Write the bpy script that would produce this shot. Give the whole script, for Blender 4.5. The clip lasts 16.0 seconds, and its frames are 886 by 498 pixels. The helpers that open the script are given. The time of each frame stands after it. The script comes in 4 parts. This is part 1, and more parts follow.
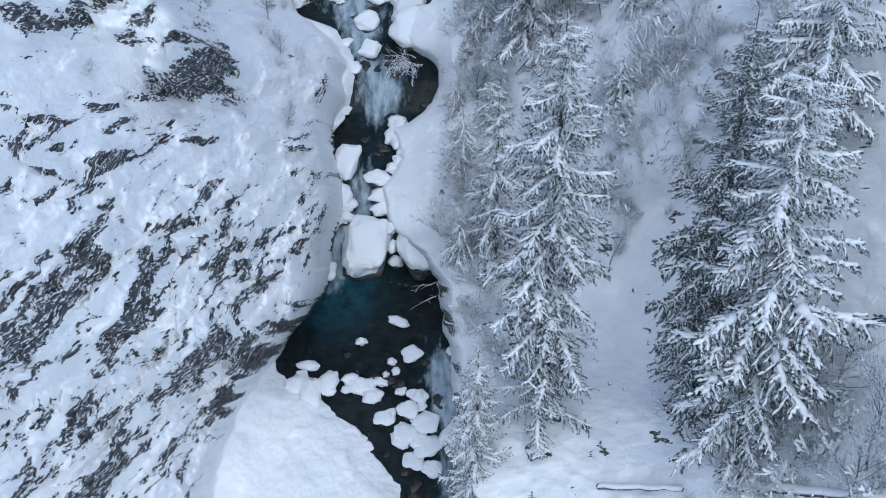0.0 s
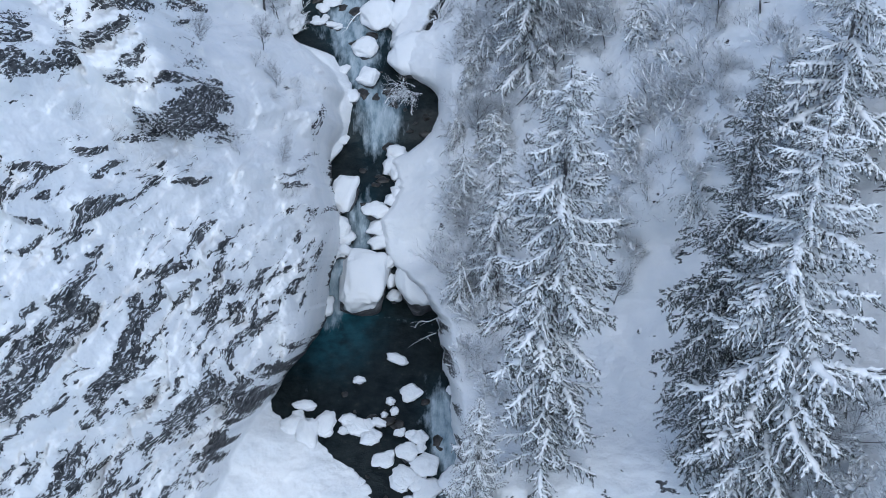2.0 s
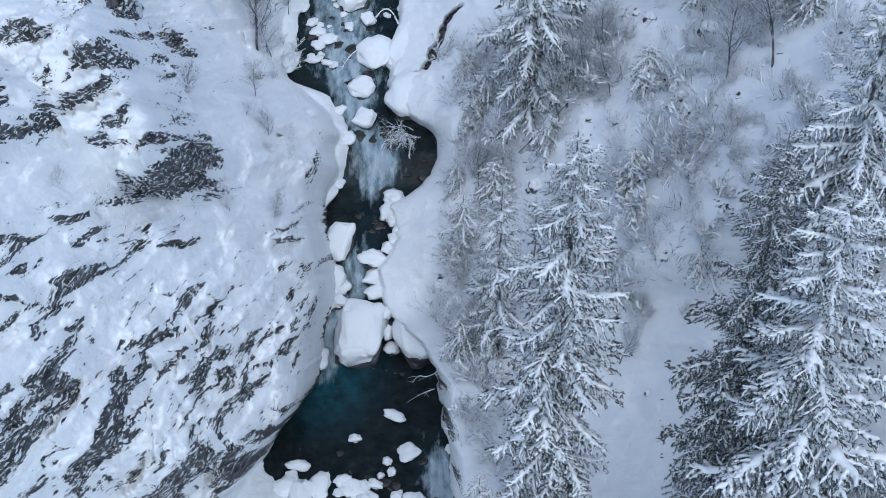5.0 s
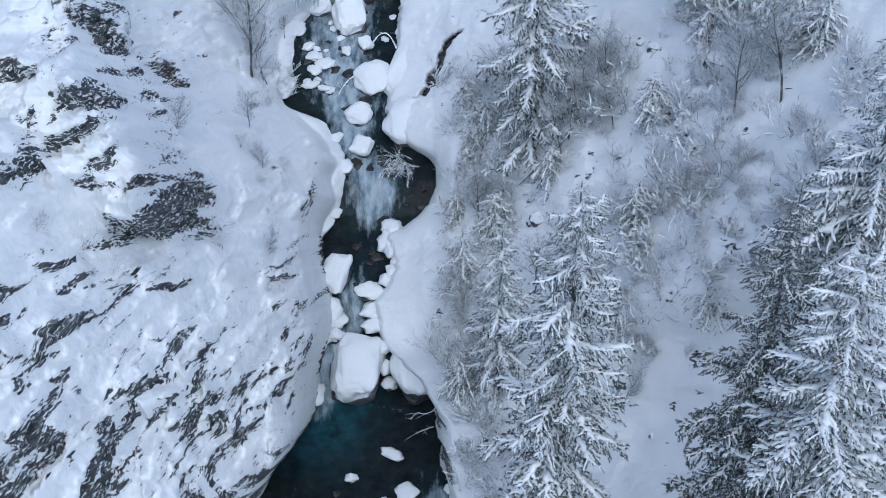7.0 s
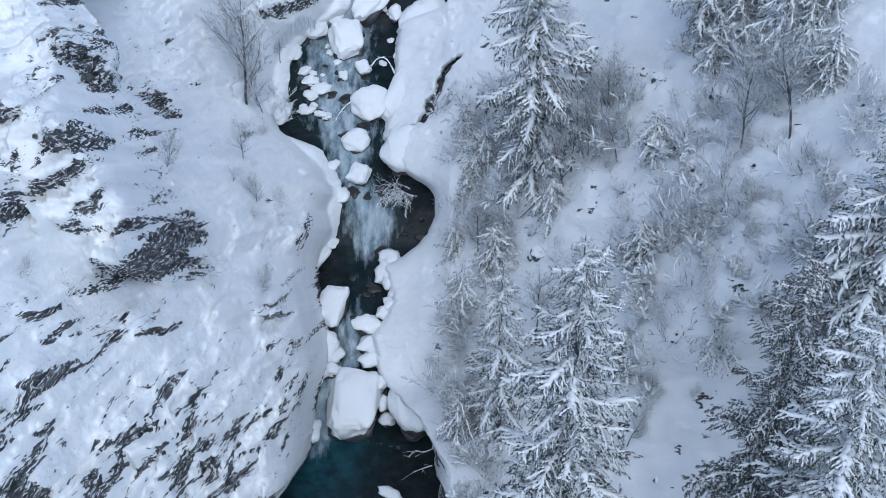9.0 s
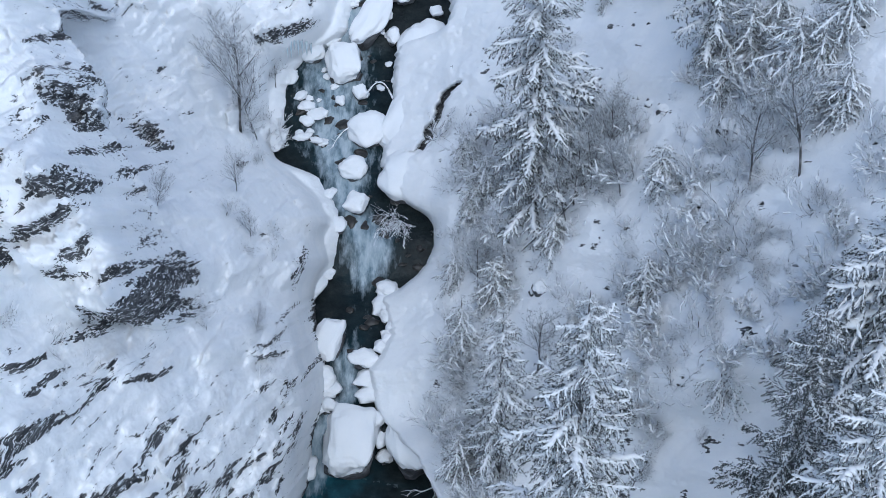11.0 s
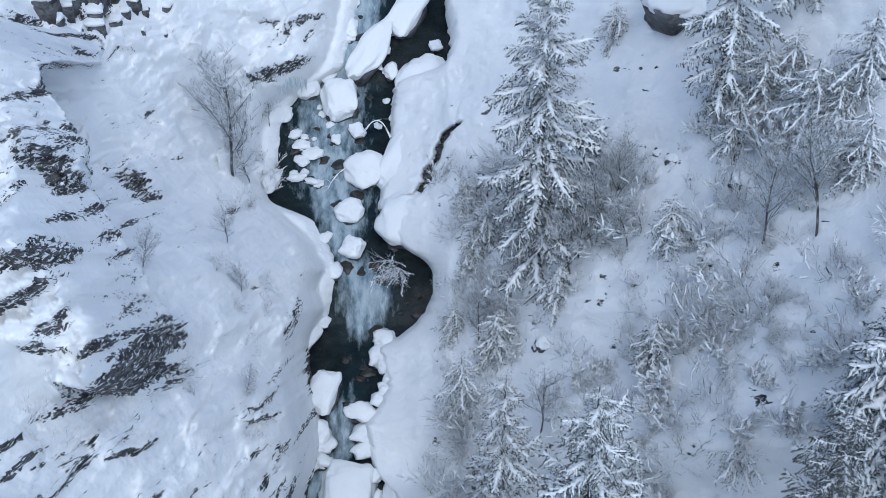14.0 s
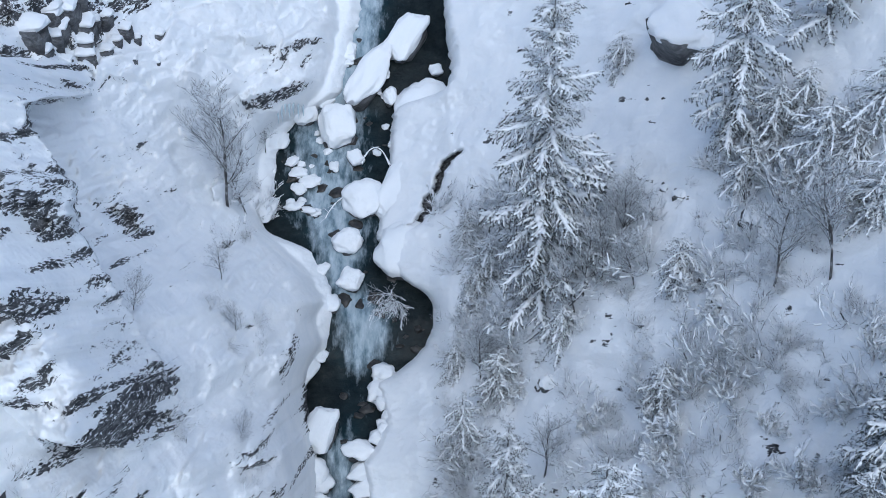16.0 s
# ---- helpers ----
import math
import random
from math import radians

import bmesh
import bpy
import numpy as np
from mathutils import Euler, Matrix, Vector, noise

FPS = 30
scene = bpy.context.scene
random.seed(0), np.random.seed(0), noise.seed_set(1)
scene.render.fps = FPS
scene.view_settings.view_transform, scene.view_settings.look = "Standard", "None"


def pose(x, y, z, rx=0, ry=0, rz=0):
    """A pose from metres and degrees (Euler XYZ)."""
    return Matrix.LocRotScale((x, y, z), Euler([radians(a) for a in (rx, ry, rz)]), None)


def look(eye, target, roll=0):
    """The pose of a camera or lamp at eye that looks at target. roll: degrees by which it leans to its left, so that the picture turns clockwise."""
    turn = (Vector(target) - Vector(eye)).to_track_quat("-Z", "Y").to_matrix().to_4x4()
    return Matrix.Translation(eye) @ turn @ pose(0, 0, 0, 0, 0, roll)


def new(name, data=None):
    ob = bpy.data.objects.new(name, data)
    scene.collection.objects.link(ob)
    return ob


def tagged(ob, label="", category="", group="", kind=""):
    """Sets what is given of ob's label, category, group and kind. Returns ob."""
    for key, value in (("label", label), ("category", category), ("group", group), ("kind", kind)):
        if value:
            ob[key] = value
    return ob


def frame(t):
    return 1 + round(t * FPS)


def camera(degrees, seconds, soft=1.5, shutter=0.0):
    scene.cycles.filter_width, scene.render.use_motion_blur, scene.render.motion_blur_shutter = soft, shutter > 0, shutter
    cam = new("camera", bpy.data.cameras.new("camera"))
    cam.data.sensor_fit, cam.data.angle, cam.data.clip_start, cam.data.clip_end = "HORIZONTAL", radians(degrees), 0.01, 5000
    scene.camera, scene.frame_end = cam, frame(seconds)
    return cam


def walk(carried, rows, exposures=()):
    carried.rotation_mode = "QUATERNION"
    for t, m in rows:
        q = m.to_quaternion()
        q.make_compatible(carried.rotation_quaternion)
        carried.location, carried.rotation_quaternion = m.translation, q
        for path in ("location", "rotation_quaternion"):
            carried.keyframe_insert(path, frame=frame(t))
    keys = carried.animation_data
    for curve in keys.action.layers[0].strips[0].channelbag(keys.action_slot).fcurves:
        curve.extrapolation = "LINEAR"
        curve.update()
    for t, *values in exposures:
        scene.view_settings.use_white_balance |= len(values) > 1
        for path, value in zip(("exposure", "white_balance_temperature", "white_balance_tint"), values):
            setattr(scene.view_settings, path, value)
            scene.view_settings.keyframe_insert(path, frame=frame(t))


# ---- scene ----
cam = camera(32.94, 16.0, soft=0.6)
PITCH = -41.71


def glide(t):
    """The eye at t seconds: a level flight up the gorge."""
    u = t / 16.0
    side = -0.10 * u + 1.40 * u * u - 1.04 * u ** 3
    ahead = 25.40 * u - 4.51 * u * u + 2.16 * u ** 3
    up = 64.93 + 0.85 * u - 0.70 * u * u - 0.15 * u ** 3
    return side, ahead, up


walk(cam, [(0.5 * i, pose(*glide(0.5 * i), 90 + PITCH, 0, 0)) for i in range(33)], exposures=[(0.0, 0.35, 5680, 6), (16.0, 0.38, 5740, 6)])

# ---- light: an overcast winter sky ----
world = bpy.data.worlds.new("world")
scene.world = world
world.use_nodes = True
wn = world.node_tree.nodes
sky = wn.new("ShaderNodeTexSky")
sky.sky_type, sky.sun_disc = "NISHITA", False
sky.sun_elevation, sky.sun_rotation = radians(55.5), radians(166.7)
wn["Background"].inputs["Strength"].default_value = 0.10
world.node_tree.links.new(sky.outputs[0], wn["Background"].inputs["Color"])
sun = new("sun", bpy.data.lights.new("sun", "SUN"))
sun.data.energy, sun.data.angle, sun.data.color = 1.25, radians(60), (1.0, 0.98, 0.95)
sun.matrix_world = look((0, 0, 0), (-0.13, 0.55, -0.825))

rng = random.Random(7)


# ---- materials ----
def material(name, rough=0.6, **extra):
    m = bpy.data.materials.new(name)
    m.use_nodes = True
    b = m.node_tree.nodes["Principled BSDF"]
    b.inputs["Roughness"].default_value = rough
    for k, v in extra.items():
        b.inputs[k.replace("_", " ")].default_value = v
    return m, m.node_tree, b


def noise_tex(nt, scale, detail=4.0, rough=0.55, stretch=None, turn=None, coords="Object"):
    tc = nt.nodes.new("ShaderNodeTexCoord")
    mp = nt.nodes.new("ShaderNodeMapping")
    if stretch:
        mp.inputs["Scale"].default_value = stretch
    if turn:
        mp.inputs["Rotation"].default_value = [radians(v) for v in turn]
    n = nt.nodes.new("ShaderNodeTexNoise")
    n.inputs["Scale"].default_value, n.inputs["Detail"].default_value, n.inputs["Roughness"].default_value = scale, detail, rough
    nt.links.new(tc.outputs[coords], mp.inputs[0])
    nt.links.new(mp.outputs[0], n.inputs["Vector"])
    return n.outputs["Fac"]


def ramp(nt, fac, stops):
    r = nt.nodes.new("ShaderNodeValToRGB")
    e = r.color_ramp.elements
    while len(e) < len(stops):
        e.new(0.5)
    for el, (p, c) in zip(e, stops):
        el.position, el.color = p, (*c, 1)
    nt.links.new(fac, r.inputs[0])
    return r.outputs[0]


def mixc(nt, fac, a, b):
    m = nt.nodes.new("ShaderNodeMix")
    m.data_type = "RGBA"
    nt.links.new(fac, m.inputs["Factor"])
    nt.links.new(a, m.inputs["A"])
    nt.links.new(b, m.inputs["B"])
    return m.outputs["Result"]


def maths(nt, op, a, b=None, clamp=False):
    m = nt.nodes.new("ShaderNodeMath")
    m.operation, m.use_clamp = op, clamp
    for i, v in enumerate((a, b)):
        if v is None:
            continue
        if isinstance(v, (int, float)):
            m.inputs[i].default_value = v
        else:
            nt.links.new(v, m.inputs[i])
    return m.outputs[0]


def bump(nt, b, height, strength, distance):
    bp = nt.nodes.new("ShaderNodeBump")
    bp.inputs["Strength"].default_value, bp.inputs["Distance"].default_value = strength, distance
    nt.links.new(height, bp.inputs["Height"])
    nt.links.new(bp.outputs[0], b.inputs["Normal"])


SNOW_STOPS = [(0.3, (0.80, 0.83, 0.86)), (0.7, (0.90, 0.91, 0.92))]
ROCK_STOPS = [(0.37, (0.024, 0.026, 0.029)), (0.47, (0.060, 0.062, 0.067)), (0.57, (0.120, 0.123, 0.129)), (0.70, (0.28, 0.285, 0.295))]


def snow_material(name="snow", scale=1.0):
    m, nt, b = material(name, 0.8, Specular_IOR_Level=0.15)
    nt.links.new(ramp(nt, noise_tex(nt, 0.8 * scale, 5), SNOW_STOPS), b.inputs["Base Color"])
    bump(nt, b, noise_tex(nt, 2.2 * scale, 8, 0.62), 0.5, 0.2)
    return m


def rock_material():
    m, nt, b = material("rock", 0.75)
    grain = noise_tex(nt, 0.9, 10, 0.7, (1, 1, 3.0), (25, 20, 0))
    nt.links.new(ramp(nt, grain, ROCK_STOPS), b.inputs["Base Color"])
    bump(nt, b, noise_tex(nt, 4.0, 8, 0.7), 0.8, 0.15)
    return m


def bed_noise(nt, su, sv, detail=8, rough=0.65):
    """Noise in the run of the rock beds: long along them, short across."""
    cx = nt.nodes.new("ShaderNodeCombineXYZ")
    for i, (key, k) in enumerate((("bed_u", su), ("bed_v", sv), ("bed_w", 0.5 * (su + sv)))):
        at = nt.nodes.new("ShaderNodeAttribute")
        at.attribute_name = key
        nt.links.new(maths(nt, "MULTIPLY", at.outputs["Fac"], k), cx.inputs[i])
    n = nt.nodes.new("ShaderNodeTexNoise")
    n.inputs["Scale"].default_value, n.inputs["Detail"].default_value, n.inputs["Roughness"].default_value = 1.0, detail, rough
    nt.links.new(cx.outputs[0], n.inputs["Vector"])
    return n.outputs["Fac"]


def ground_material():
    """Snow with bare rock where the attribute says that little of it holds, broken up along the beds."""
    m, nt, b = material("snowy_ground", 0.8, Specular_IOR_Level=0.15)
    bare = nt.nodes.new("ShaderNodeAttribute")
    bare.attribute_name = "bare"
    fine = bed_noise(nt, 2.8, 11.0, 7, 0.70)
    coarse = noise_tex(nt, 2.6, 7, 0.68)
    f = maths(nt, "ADD", bare.outputs["Fac"], maths(nt, "MULTIPLY", maths(nt, "SUBTRACT", fine, 0.5), 3.3))
    f = maths(nt, "ADD", f, maths(nt, "MULTIPLY", maths(nt, "SUBTRACT", coarse, 0.5), 0.9))
    f = ramp(nt, f, [(0.53, (0, 0, 0)), (0.59, (1, 1, 1))])
    grain = bed_noise(nt, 2.0, 6.0, 8, 0.72)
    rock = ramp(nt, grain, ROCK_STOPS)
    snow = ramp(nt, noise_tex(nt, 0.5, 6), SNOW_STOPS)
    nt.links.new(mixc(nt, f, snow, rock), b.inputs["Base Color"])
    hgt = maths(nt, "ADD", noise_tex(nt, 1.3, 8, 0.6), maths(nt, "MULTIPLY", maths(nt, "MULTIPLY", f, -1.0), 0.25))
    hgt = maths(nt, "ADD", hgt, maths(nt, "MULTIPLY", bed_noise(nt, 0.6, 1.6, 5, 0.5), 0.5))
    hgt = maths(nt, "ADD", hgt, maths(nt, "MULTIPLY", noise_tex(nt, 5.0, 6, 0.7), 0.12))
    bump(nt, b, hgt, 0.5, 0.35)
    return m


def water_material():
    m, nt, b = material("stream_water", 0.12, IOR=1.33, Specular_IOR_Level=0.25)
    foam = nt.nodes.new("ShaderNodeAttribute")
    foam.attribute_name = "foam"
    teal = nt.nodes.new("ShaderNodeAttribute")
    teal.attribute_name = "teal"
    bed = ramp(nt, noise_tex(nt, 1.3, 8, 0.65), [(0.35, (0.006, 0.010, 0.012)), (0.6, (0.018, 0.024, 0.025)), (0.8, (0.05, 0.05, 0.045))])
    blue = ramp(nt, noise_tex(nt, 0.9, 5), [(0.3, (0.004, 0.018, 0.024)), (0.7, (0.03, 0.125, 0.165))])
    col = mixc(nt, teal.outputs["Fac"], bed, blue)
    streak = noise_tex(nt, 1.2, 8, 0.62, (2.0, 0.7, 0.7))
    f = maths(nt, "ADD", foam.outputs["Fac"], maths(nt, "MULTIPLY", maths(nt, "SUBTRACT", streak, 0.5), 1.5))
    f = ramp(nt, f, [(0.28, (0, 0, 0)), (0.92, (1, 1, 1))])
    white = ramp(nt, streak, [(0.3, (0.16, 0.24, 0.29)), (0.7, (0.48, 0.55, 0.60))])
    nt.links.new(mixc(nt, f, col, white), b.inputs["Base Color"])
    nt.links.new(ramp(nt, f, [(0.0, (0.16, 0.16, 0.16)), (1.0, (0.65, 0.65, 0.65))]), b.inputs["Roughness"])
    bump(nt, b, noise_tex(nt, 3.0, 6, 0.62), 0.6, 0.12)
    return m


def plain(name, stops, scale, rough, bump_scale=None, coords="Object"):
    m, nt, b = material(name, rough)
    nt.links.new(ramp(nt, noise_tex(nt, scale, 5, coords=coords), stops), b.inputs["Base Color"])
    if bump_scale:
        bump(nt, b, noise_tex(nt, bump_scale, 6), 0.5, 0.05)
    return m


SNOW, ROCK, GROUND, WATER = snow_material(), rock_material(), ground_material(), water_material()
BRANCH_SNOW = plain("branch_snow", SNOW_STOPS, 2.0, 0.65, 6.0)


def islands(name, stops, rough):
    """Colour by piece, so that each needle tuft or twig carries more or less frost."""
    m, nt, b = material(name, rough)
    g = nt.nodes.new("ShaderNodeNewGeometry")
    r = ramp(nt, g.outputs["Random Per Island"], stops)
    nt.links.new(r, b.inputs["Base Color"])
    return m


NEEDLES = islands("spruce_needles", [(0.0, (0.020, 0.026, 0.025)), (0.45, (0.050, 0.060, 0.057)), (0.72, (0.13, 0.145, 0.15)), (0.80, (0.58, 0.61, 0.64)), (0.97, (0.82, 0.84, 0.87))], 0.7)
BARK = plain("bark", [(0.3, (0.035, 0.035, 0.037)), (0.52, (0.085, 0.085, 0.088)), (0.66, (0.45, 0.46, 0.48))], 4.0, 0.8, 12.0)
FROST_TWIG = islands("frosted_twigs", [(0.0, (0.045, 0.044, 0.046)), (0.11, (0.11, 0.11, 0.118)), (0.17, (0.56, 0.58, 0.62)), (0.5, (0.86, 0.88, 0.91))], 0.75)
BARE_TWIG = islands("bare_twigs", [(0.0, (0.06, 0.06, 0.065)), (0.18, (0.12, 0.122, 0.13)), (0.34, (0.52, 0.55, 0.59)), (0.8, (0.84, 0.87, 0.90))], 0.75)
ICE = plain("blue_ice", [(0.3, (0.45, 0.58, 0.66)), (0.7, (0.75, 0.82, 0.86))], 2.0, 0.25, 4.0)

# ---- the plan: a tilted base plane along the stream ----
# across (metres to the right), along (up the gorge in the plane), rise (out of the plane)
CB, SB = 0.6653, 0.7466
FALL = 0.62


def place(a, b, rise):
    """World place of a point of the plan; rise is height over the sloping valley floor."""
    h = rise - FALL * b
    return Vector((a, 64.0 + CB * b - SB * h, SB * b + CB * h))


ST = np.array([-72, -10, -8.2, -7, -5.8, -4.6, -3.4, -2.4, -1.5, -0.9, 0.4, 1.7, 3.1, 4.1, 5.2, 6.5, 8.1, 9.6, 10.7, 11.9, 13.1, 13.9, 14.5, 15.3, 16.2, 17.9, 18.8, 19.4, 20.5, 21.4, 22.1, 23.5, 24.8, 27, 28.2, 29.3, 30.2, 30.9, 32.5, 34, 36.4, 45])
LEFT = np.array([-1, -1, -1.6, -2.7, -3.9, -4.7, -6.1, -8.0, -9.6, -10.0, -9.6, -8.6, -7.5, -7.2, -7.3, -7.1, -6.6, -6.5, -6.8, -7.2, -7.5, -7.6, -7.0, -6.2, -5.9, -5.7, -5.9, -6.2, -6.8, -7.4, -10.0, -10.3, -9.7, -9.7, -9.2, -8.4, -6.8, -5.8, -5.7, -5.3, -4.9, -4.6])
RIGHT = np.array([2, 2, 1.6, 1.0, 0.6, 0.5, 0.5, 0.5, 0.4, 0.3, 0.2, -0.1, -0.3, -0.6, -1.4, -2.8, -3.9, -4.2, -3.6, -2.9, -3.3, -3.6, -2.3, -1.2, -0.4, -0.1, -0.8, -2.3, -2.9, -3.4, -3.8, -3.4, -3.0, -3.1, -3.1, -3.0, -2.6, 0.5, 0.8, 0.6, 0.3, -0.4])
LS = np.array([-72, -10, -7, -3, -1, 1, 3, 5, 6.5, 8.5, 10.5, 12, 13.7, 15.3, 17.3, 19.5, 21.3, 22.6, 24.4, 26, 28, 29.5, 31.2, 33.2, 35, 37, 45.0])
LEVEL = np.array([1.2, 1.0, 0.9, 1.1, 0.4, -0.5, -1.5, -2.2, -0.6, -0.9, 0.1, -0.1, -0.9, -0.7, 0.5, 0.4, 0.2, -0.2, -0.4, -0.3, -0.6, -0.9, -0.2, 0.3, 0.5, 0.6, 0.6])
FOAM = np.array([0.5, 0.55, 0.6, 0.6, 0.45, 0.0, 0.05, 0.6, 0.8, 0.7, 0.6, 0.15, 0.12, 0.8, 0.9, 0.8, 0.8, 0.8, 0.7, 0.7, 0.75, 0.75, 0.8, 0.85, 0.95, 0.8, 0.7])
# the foot of the crag, the jump at its foot and its slope above
CS = np.array([-72, -10, -6, -3, 0, 3, 6, 8, 12, 14.5, 16, 18.5, 20, 22.6, 24, 27.8, 31, 33, 45.0])
FOOT = np.array([-14, -13.2, -12.3, -11.8, -9.4, -7.0, -6.6, -6.3, -6.3, -7.2, -6.5, -6.6, -7.2, -10.4, -11.0, -10.6, -7.2, -6.5, -6])
JUMP = np.array([3, 3, 3, 3.5, 6.5, 8.5, 8, 7, 8.5, 6.5, 4.5, 2.0, 1.0, 2.8, 3.5, 2.5, 1.2, 1.0, 1.0])
STEEP = np.array([1.2, 1.3, 1.5, 1.7, 1.6, 1.9, 2.1, 2.1, 2.1, 2.5, 2.8, 2.6, 2.4, 2.0, 1.9, 2.0, 1.3, 1.3, 1.3])
# the upper crag, nearer to the eye than the slope behind it: its edge, the rise there and further in
US = np.array([-72, 13, 14, 16, 18, 20, 23, 24, 25, 27, 30, 34, 60.0])
UEDGE = np.array([-10.7, -10.7, -10.8, -11.2, -12.2, -13.1, -14.0, -14.4, -15.1, -16.1, -17.2, -18.4, -24])
URISE = np.array([10, 14.5, 17.5, 21, 24, 26.5, 28.5, 29, 29.5, 31, 31, 30, 20])
UTOP = np.array([20, 24, 26, 29.5, 32.5, 34, 33, 33, 33, 34.5, 35, 34, 30])


def smooth(e0, e1, x):
    t = np.clip((x - e0) / (e1 - e0), 0, 1)
    return t * t * (3 - 2 * t)


def lattice(ix, iy, seed):
    n = (ix.astype(np.int64) * 374761393 + iy.astype(np.int64) * 668265263 + seed * 1442695041) & 0x7FFFFFFF
    n = ((n ^ (n >> 13)) * 1274126177) & 0x7FFFFFFF
    return ((n ^ (n >> 16)) & 0xFFFF) / 65535.0


def value(x, y, seed=0):
    ix, iy = np.floor(x), np.floor(y)
    fx, fy = x - ix, y - iy
    fx, fy = fx * fx * (3 - 2 * fx), fy * fy * (3 - 2 * fy)
    v = lattice(ix, iy, seed) * (1 - fx) * (1 - fy) + lattice(ix + 1, iy, seed) * fx * (1 - fy)
    return v + lattice(ix, iy + 1, seed) * (1 - fx) * fy + lattice(ix + 1, iy + 1, seed) * fx * fy


def fractal(x, y, seed=0, octaves=4, gain=0.5):
    out, amp, tot = 0, 1.0, 0.0
    for i in range(octaves):
        out = out + amp * value(x, y, seed + i * 17)
        tot += amp
        x, y, amp = x * 2.03 + 5.1, y * 2.03 - 3.7, amp * gain
    return out / tot - 0.5


def stations(b, xs, ys):
    """The plan's curves, with the corners rounded off."""
    return (np.interp(b - 0.3, xs, ys) + np.interp(b, xs, ys) + np.interp(b + 0.3, xs, ys)) / 3


def soft_stations(b, xs, ys):
    """The same, rounded off over a wider stretch."""
    return sum(w * np.interp(b + o, xs, ys) for o, w in ((-2.0, 0.1), (-1.2, 0.2), (-0.4, 0.2), (0.4, 0.2), (1.2, 0.2), (2.0, 0.1)))


# ledges of the crag, low, middle and high: across, along, half length, half width of the face, turn in degrees, height
LEDGES_LOW = [(-15.7, 5.5, 0.8, 0.33, -31, 1.2), (-13.0, 7.1, 0.9, 0.19, 13, 0.8), (-11.3, 7.8, 0.9, 0.16, 42, 0.7), (-10.8, 5.1, 1.0, 0.29, 6, 1.1), (-17.6, 2.4, 3.1, 0.34, 58, 1.3), (-14.3, 3.0, 1.8, 0.16, 52, 0.8), (-12.3, 0.6, 1.7, 0.39, 49, 1.0), (-10.3, 0.8, 1.7, 0.52, 36, 1.2), (-17.3, -2.2, 1.6, 0.28, 68, 0.9), (-18.4, -1.6, 1.2, 0.19, 56, 0.7), (-14.8, 9.8, 0.6, 0.16, 35, 0.6), (-11.5, 6.6, 1.3, 0.14, 41, 0.6)]
LEDGES_MID = [(-17.5, 11.5, 1.1, 0.14, -15, 0.5), (-14.8, 11.5, 0.6, 0.16, 33, 0.7), (-12.0, 11.3, 0.7, 0.14, 26, 0.5), (-13.1, 14.0, 1.3, 0.35, 3, 2.0), (-11.7, 15.1, 1.1, 0.35, 66, 2.0), (-12.9, 15.7, 1.0, 0.18, 32, 0.8), (-12.1, 11.3, 0.7, 0.14, 16, 0.6), (-8.2, 11.5, 0.6, 0.14, 7, 0.5), (-14.5, 15.7, 1.1, 0.14, 8, 0.5), (-14.5, 10.1, 0.5, 0.14, 35, 0.6), (-11.6, 9.0, 0.6, 0.14, 50, 0.5), (-8.1, 11.4, 0.7, 0.14, 5, 0.5), (-7.4, 19.1, 0.6, 0.16, 30, 0.9), (-7.4, 15.9, 1.9, 0.14, 86, 0.6), (-15.5, 12.4, 0.4, 0.14, 28, 0.5)]
LEDGES_HIGH = [(-17.5, 20.2, 1.5, 0.31, -1, 1.0), (-14.7, 19.2, 1.0, 0.33, -14, 0.9), (-17.7, 16.4, 1.8, 0.37, 105, 0.9), (-16.7, 15.9, 1.3, 0.24, 59, 1.0), (-15.0, 17.6, 1.5, 0.19, 27, 0.8), (-16.6, 16.6, 1.0, 0.23, 68, 1.0), (-15.0, 19.2, 0.8, 0.26, -13, 0.8), (-15.0, 22.9, 1.1, 0.37, -44, 1.0), (-15.2, 23.2, 0.6, 0.22, -34, 1.0), (-14.5, 22.2, 0.5, 0.26, -13, 1.0), (-14.2, 20.5, 0.3, 0.14, 41, 0.6), (-14.6, 19.4, 0.8, 0.21, 19, 0.9), (-17.8, 29.8, 0.9, 0.17, 19, 0.6), (-19.1, 32.8, 1.9, 0.57, 17, 1.3), (-19.7, 30.4, 0.5, 0.42, 47, 1.0), (-18.4, 31.4, 0.7, 0.23, -12, 0.8), (-7.9, 33.3, 1.5, 0.15, 32, 0.5), (-8.6, 30.4, 3.0, 0.23, 22, 0.9)]
# where the snow lies thin: across, along, half spans, how thin
THIN = [(-12.4, 16.4, 2.0, 1.5, 1.0), (-16.2, 18.8, 2.2, 1.8, 0.6), (-15.2, 24.0, 1.3, 2.4, 0.5), (-16.4, 21.0, 2.0, 1.6, 0.3), (-19.0, 33.2, 3.2, 1.8, 2.2), (-7.6, 8.0, 1.0, 5.0, 0.6), (-16.5, 29.5, 1.2, 2.2, 0.6),
        (-9.2, 7.6, 2.0, 3.6, 0.5), (-10.6, 1.4, 2.4, 2.4, 0.5), (-8.4, 31.6, 2.4, 1.6, 0.9), (-15.0, 5.0, 5.0, 2.2, 0.25), (-17.5, 2.5, 1.6, 3.5, 0.5),
        (-16.0, -4.5, 7.0, 5.0, 0.25), (-19.0, 9.0, 2.5, 2.5, 0.5)]


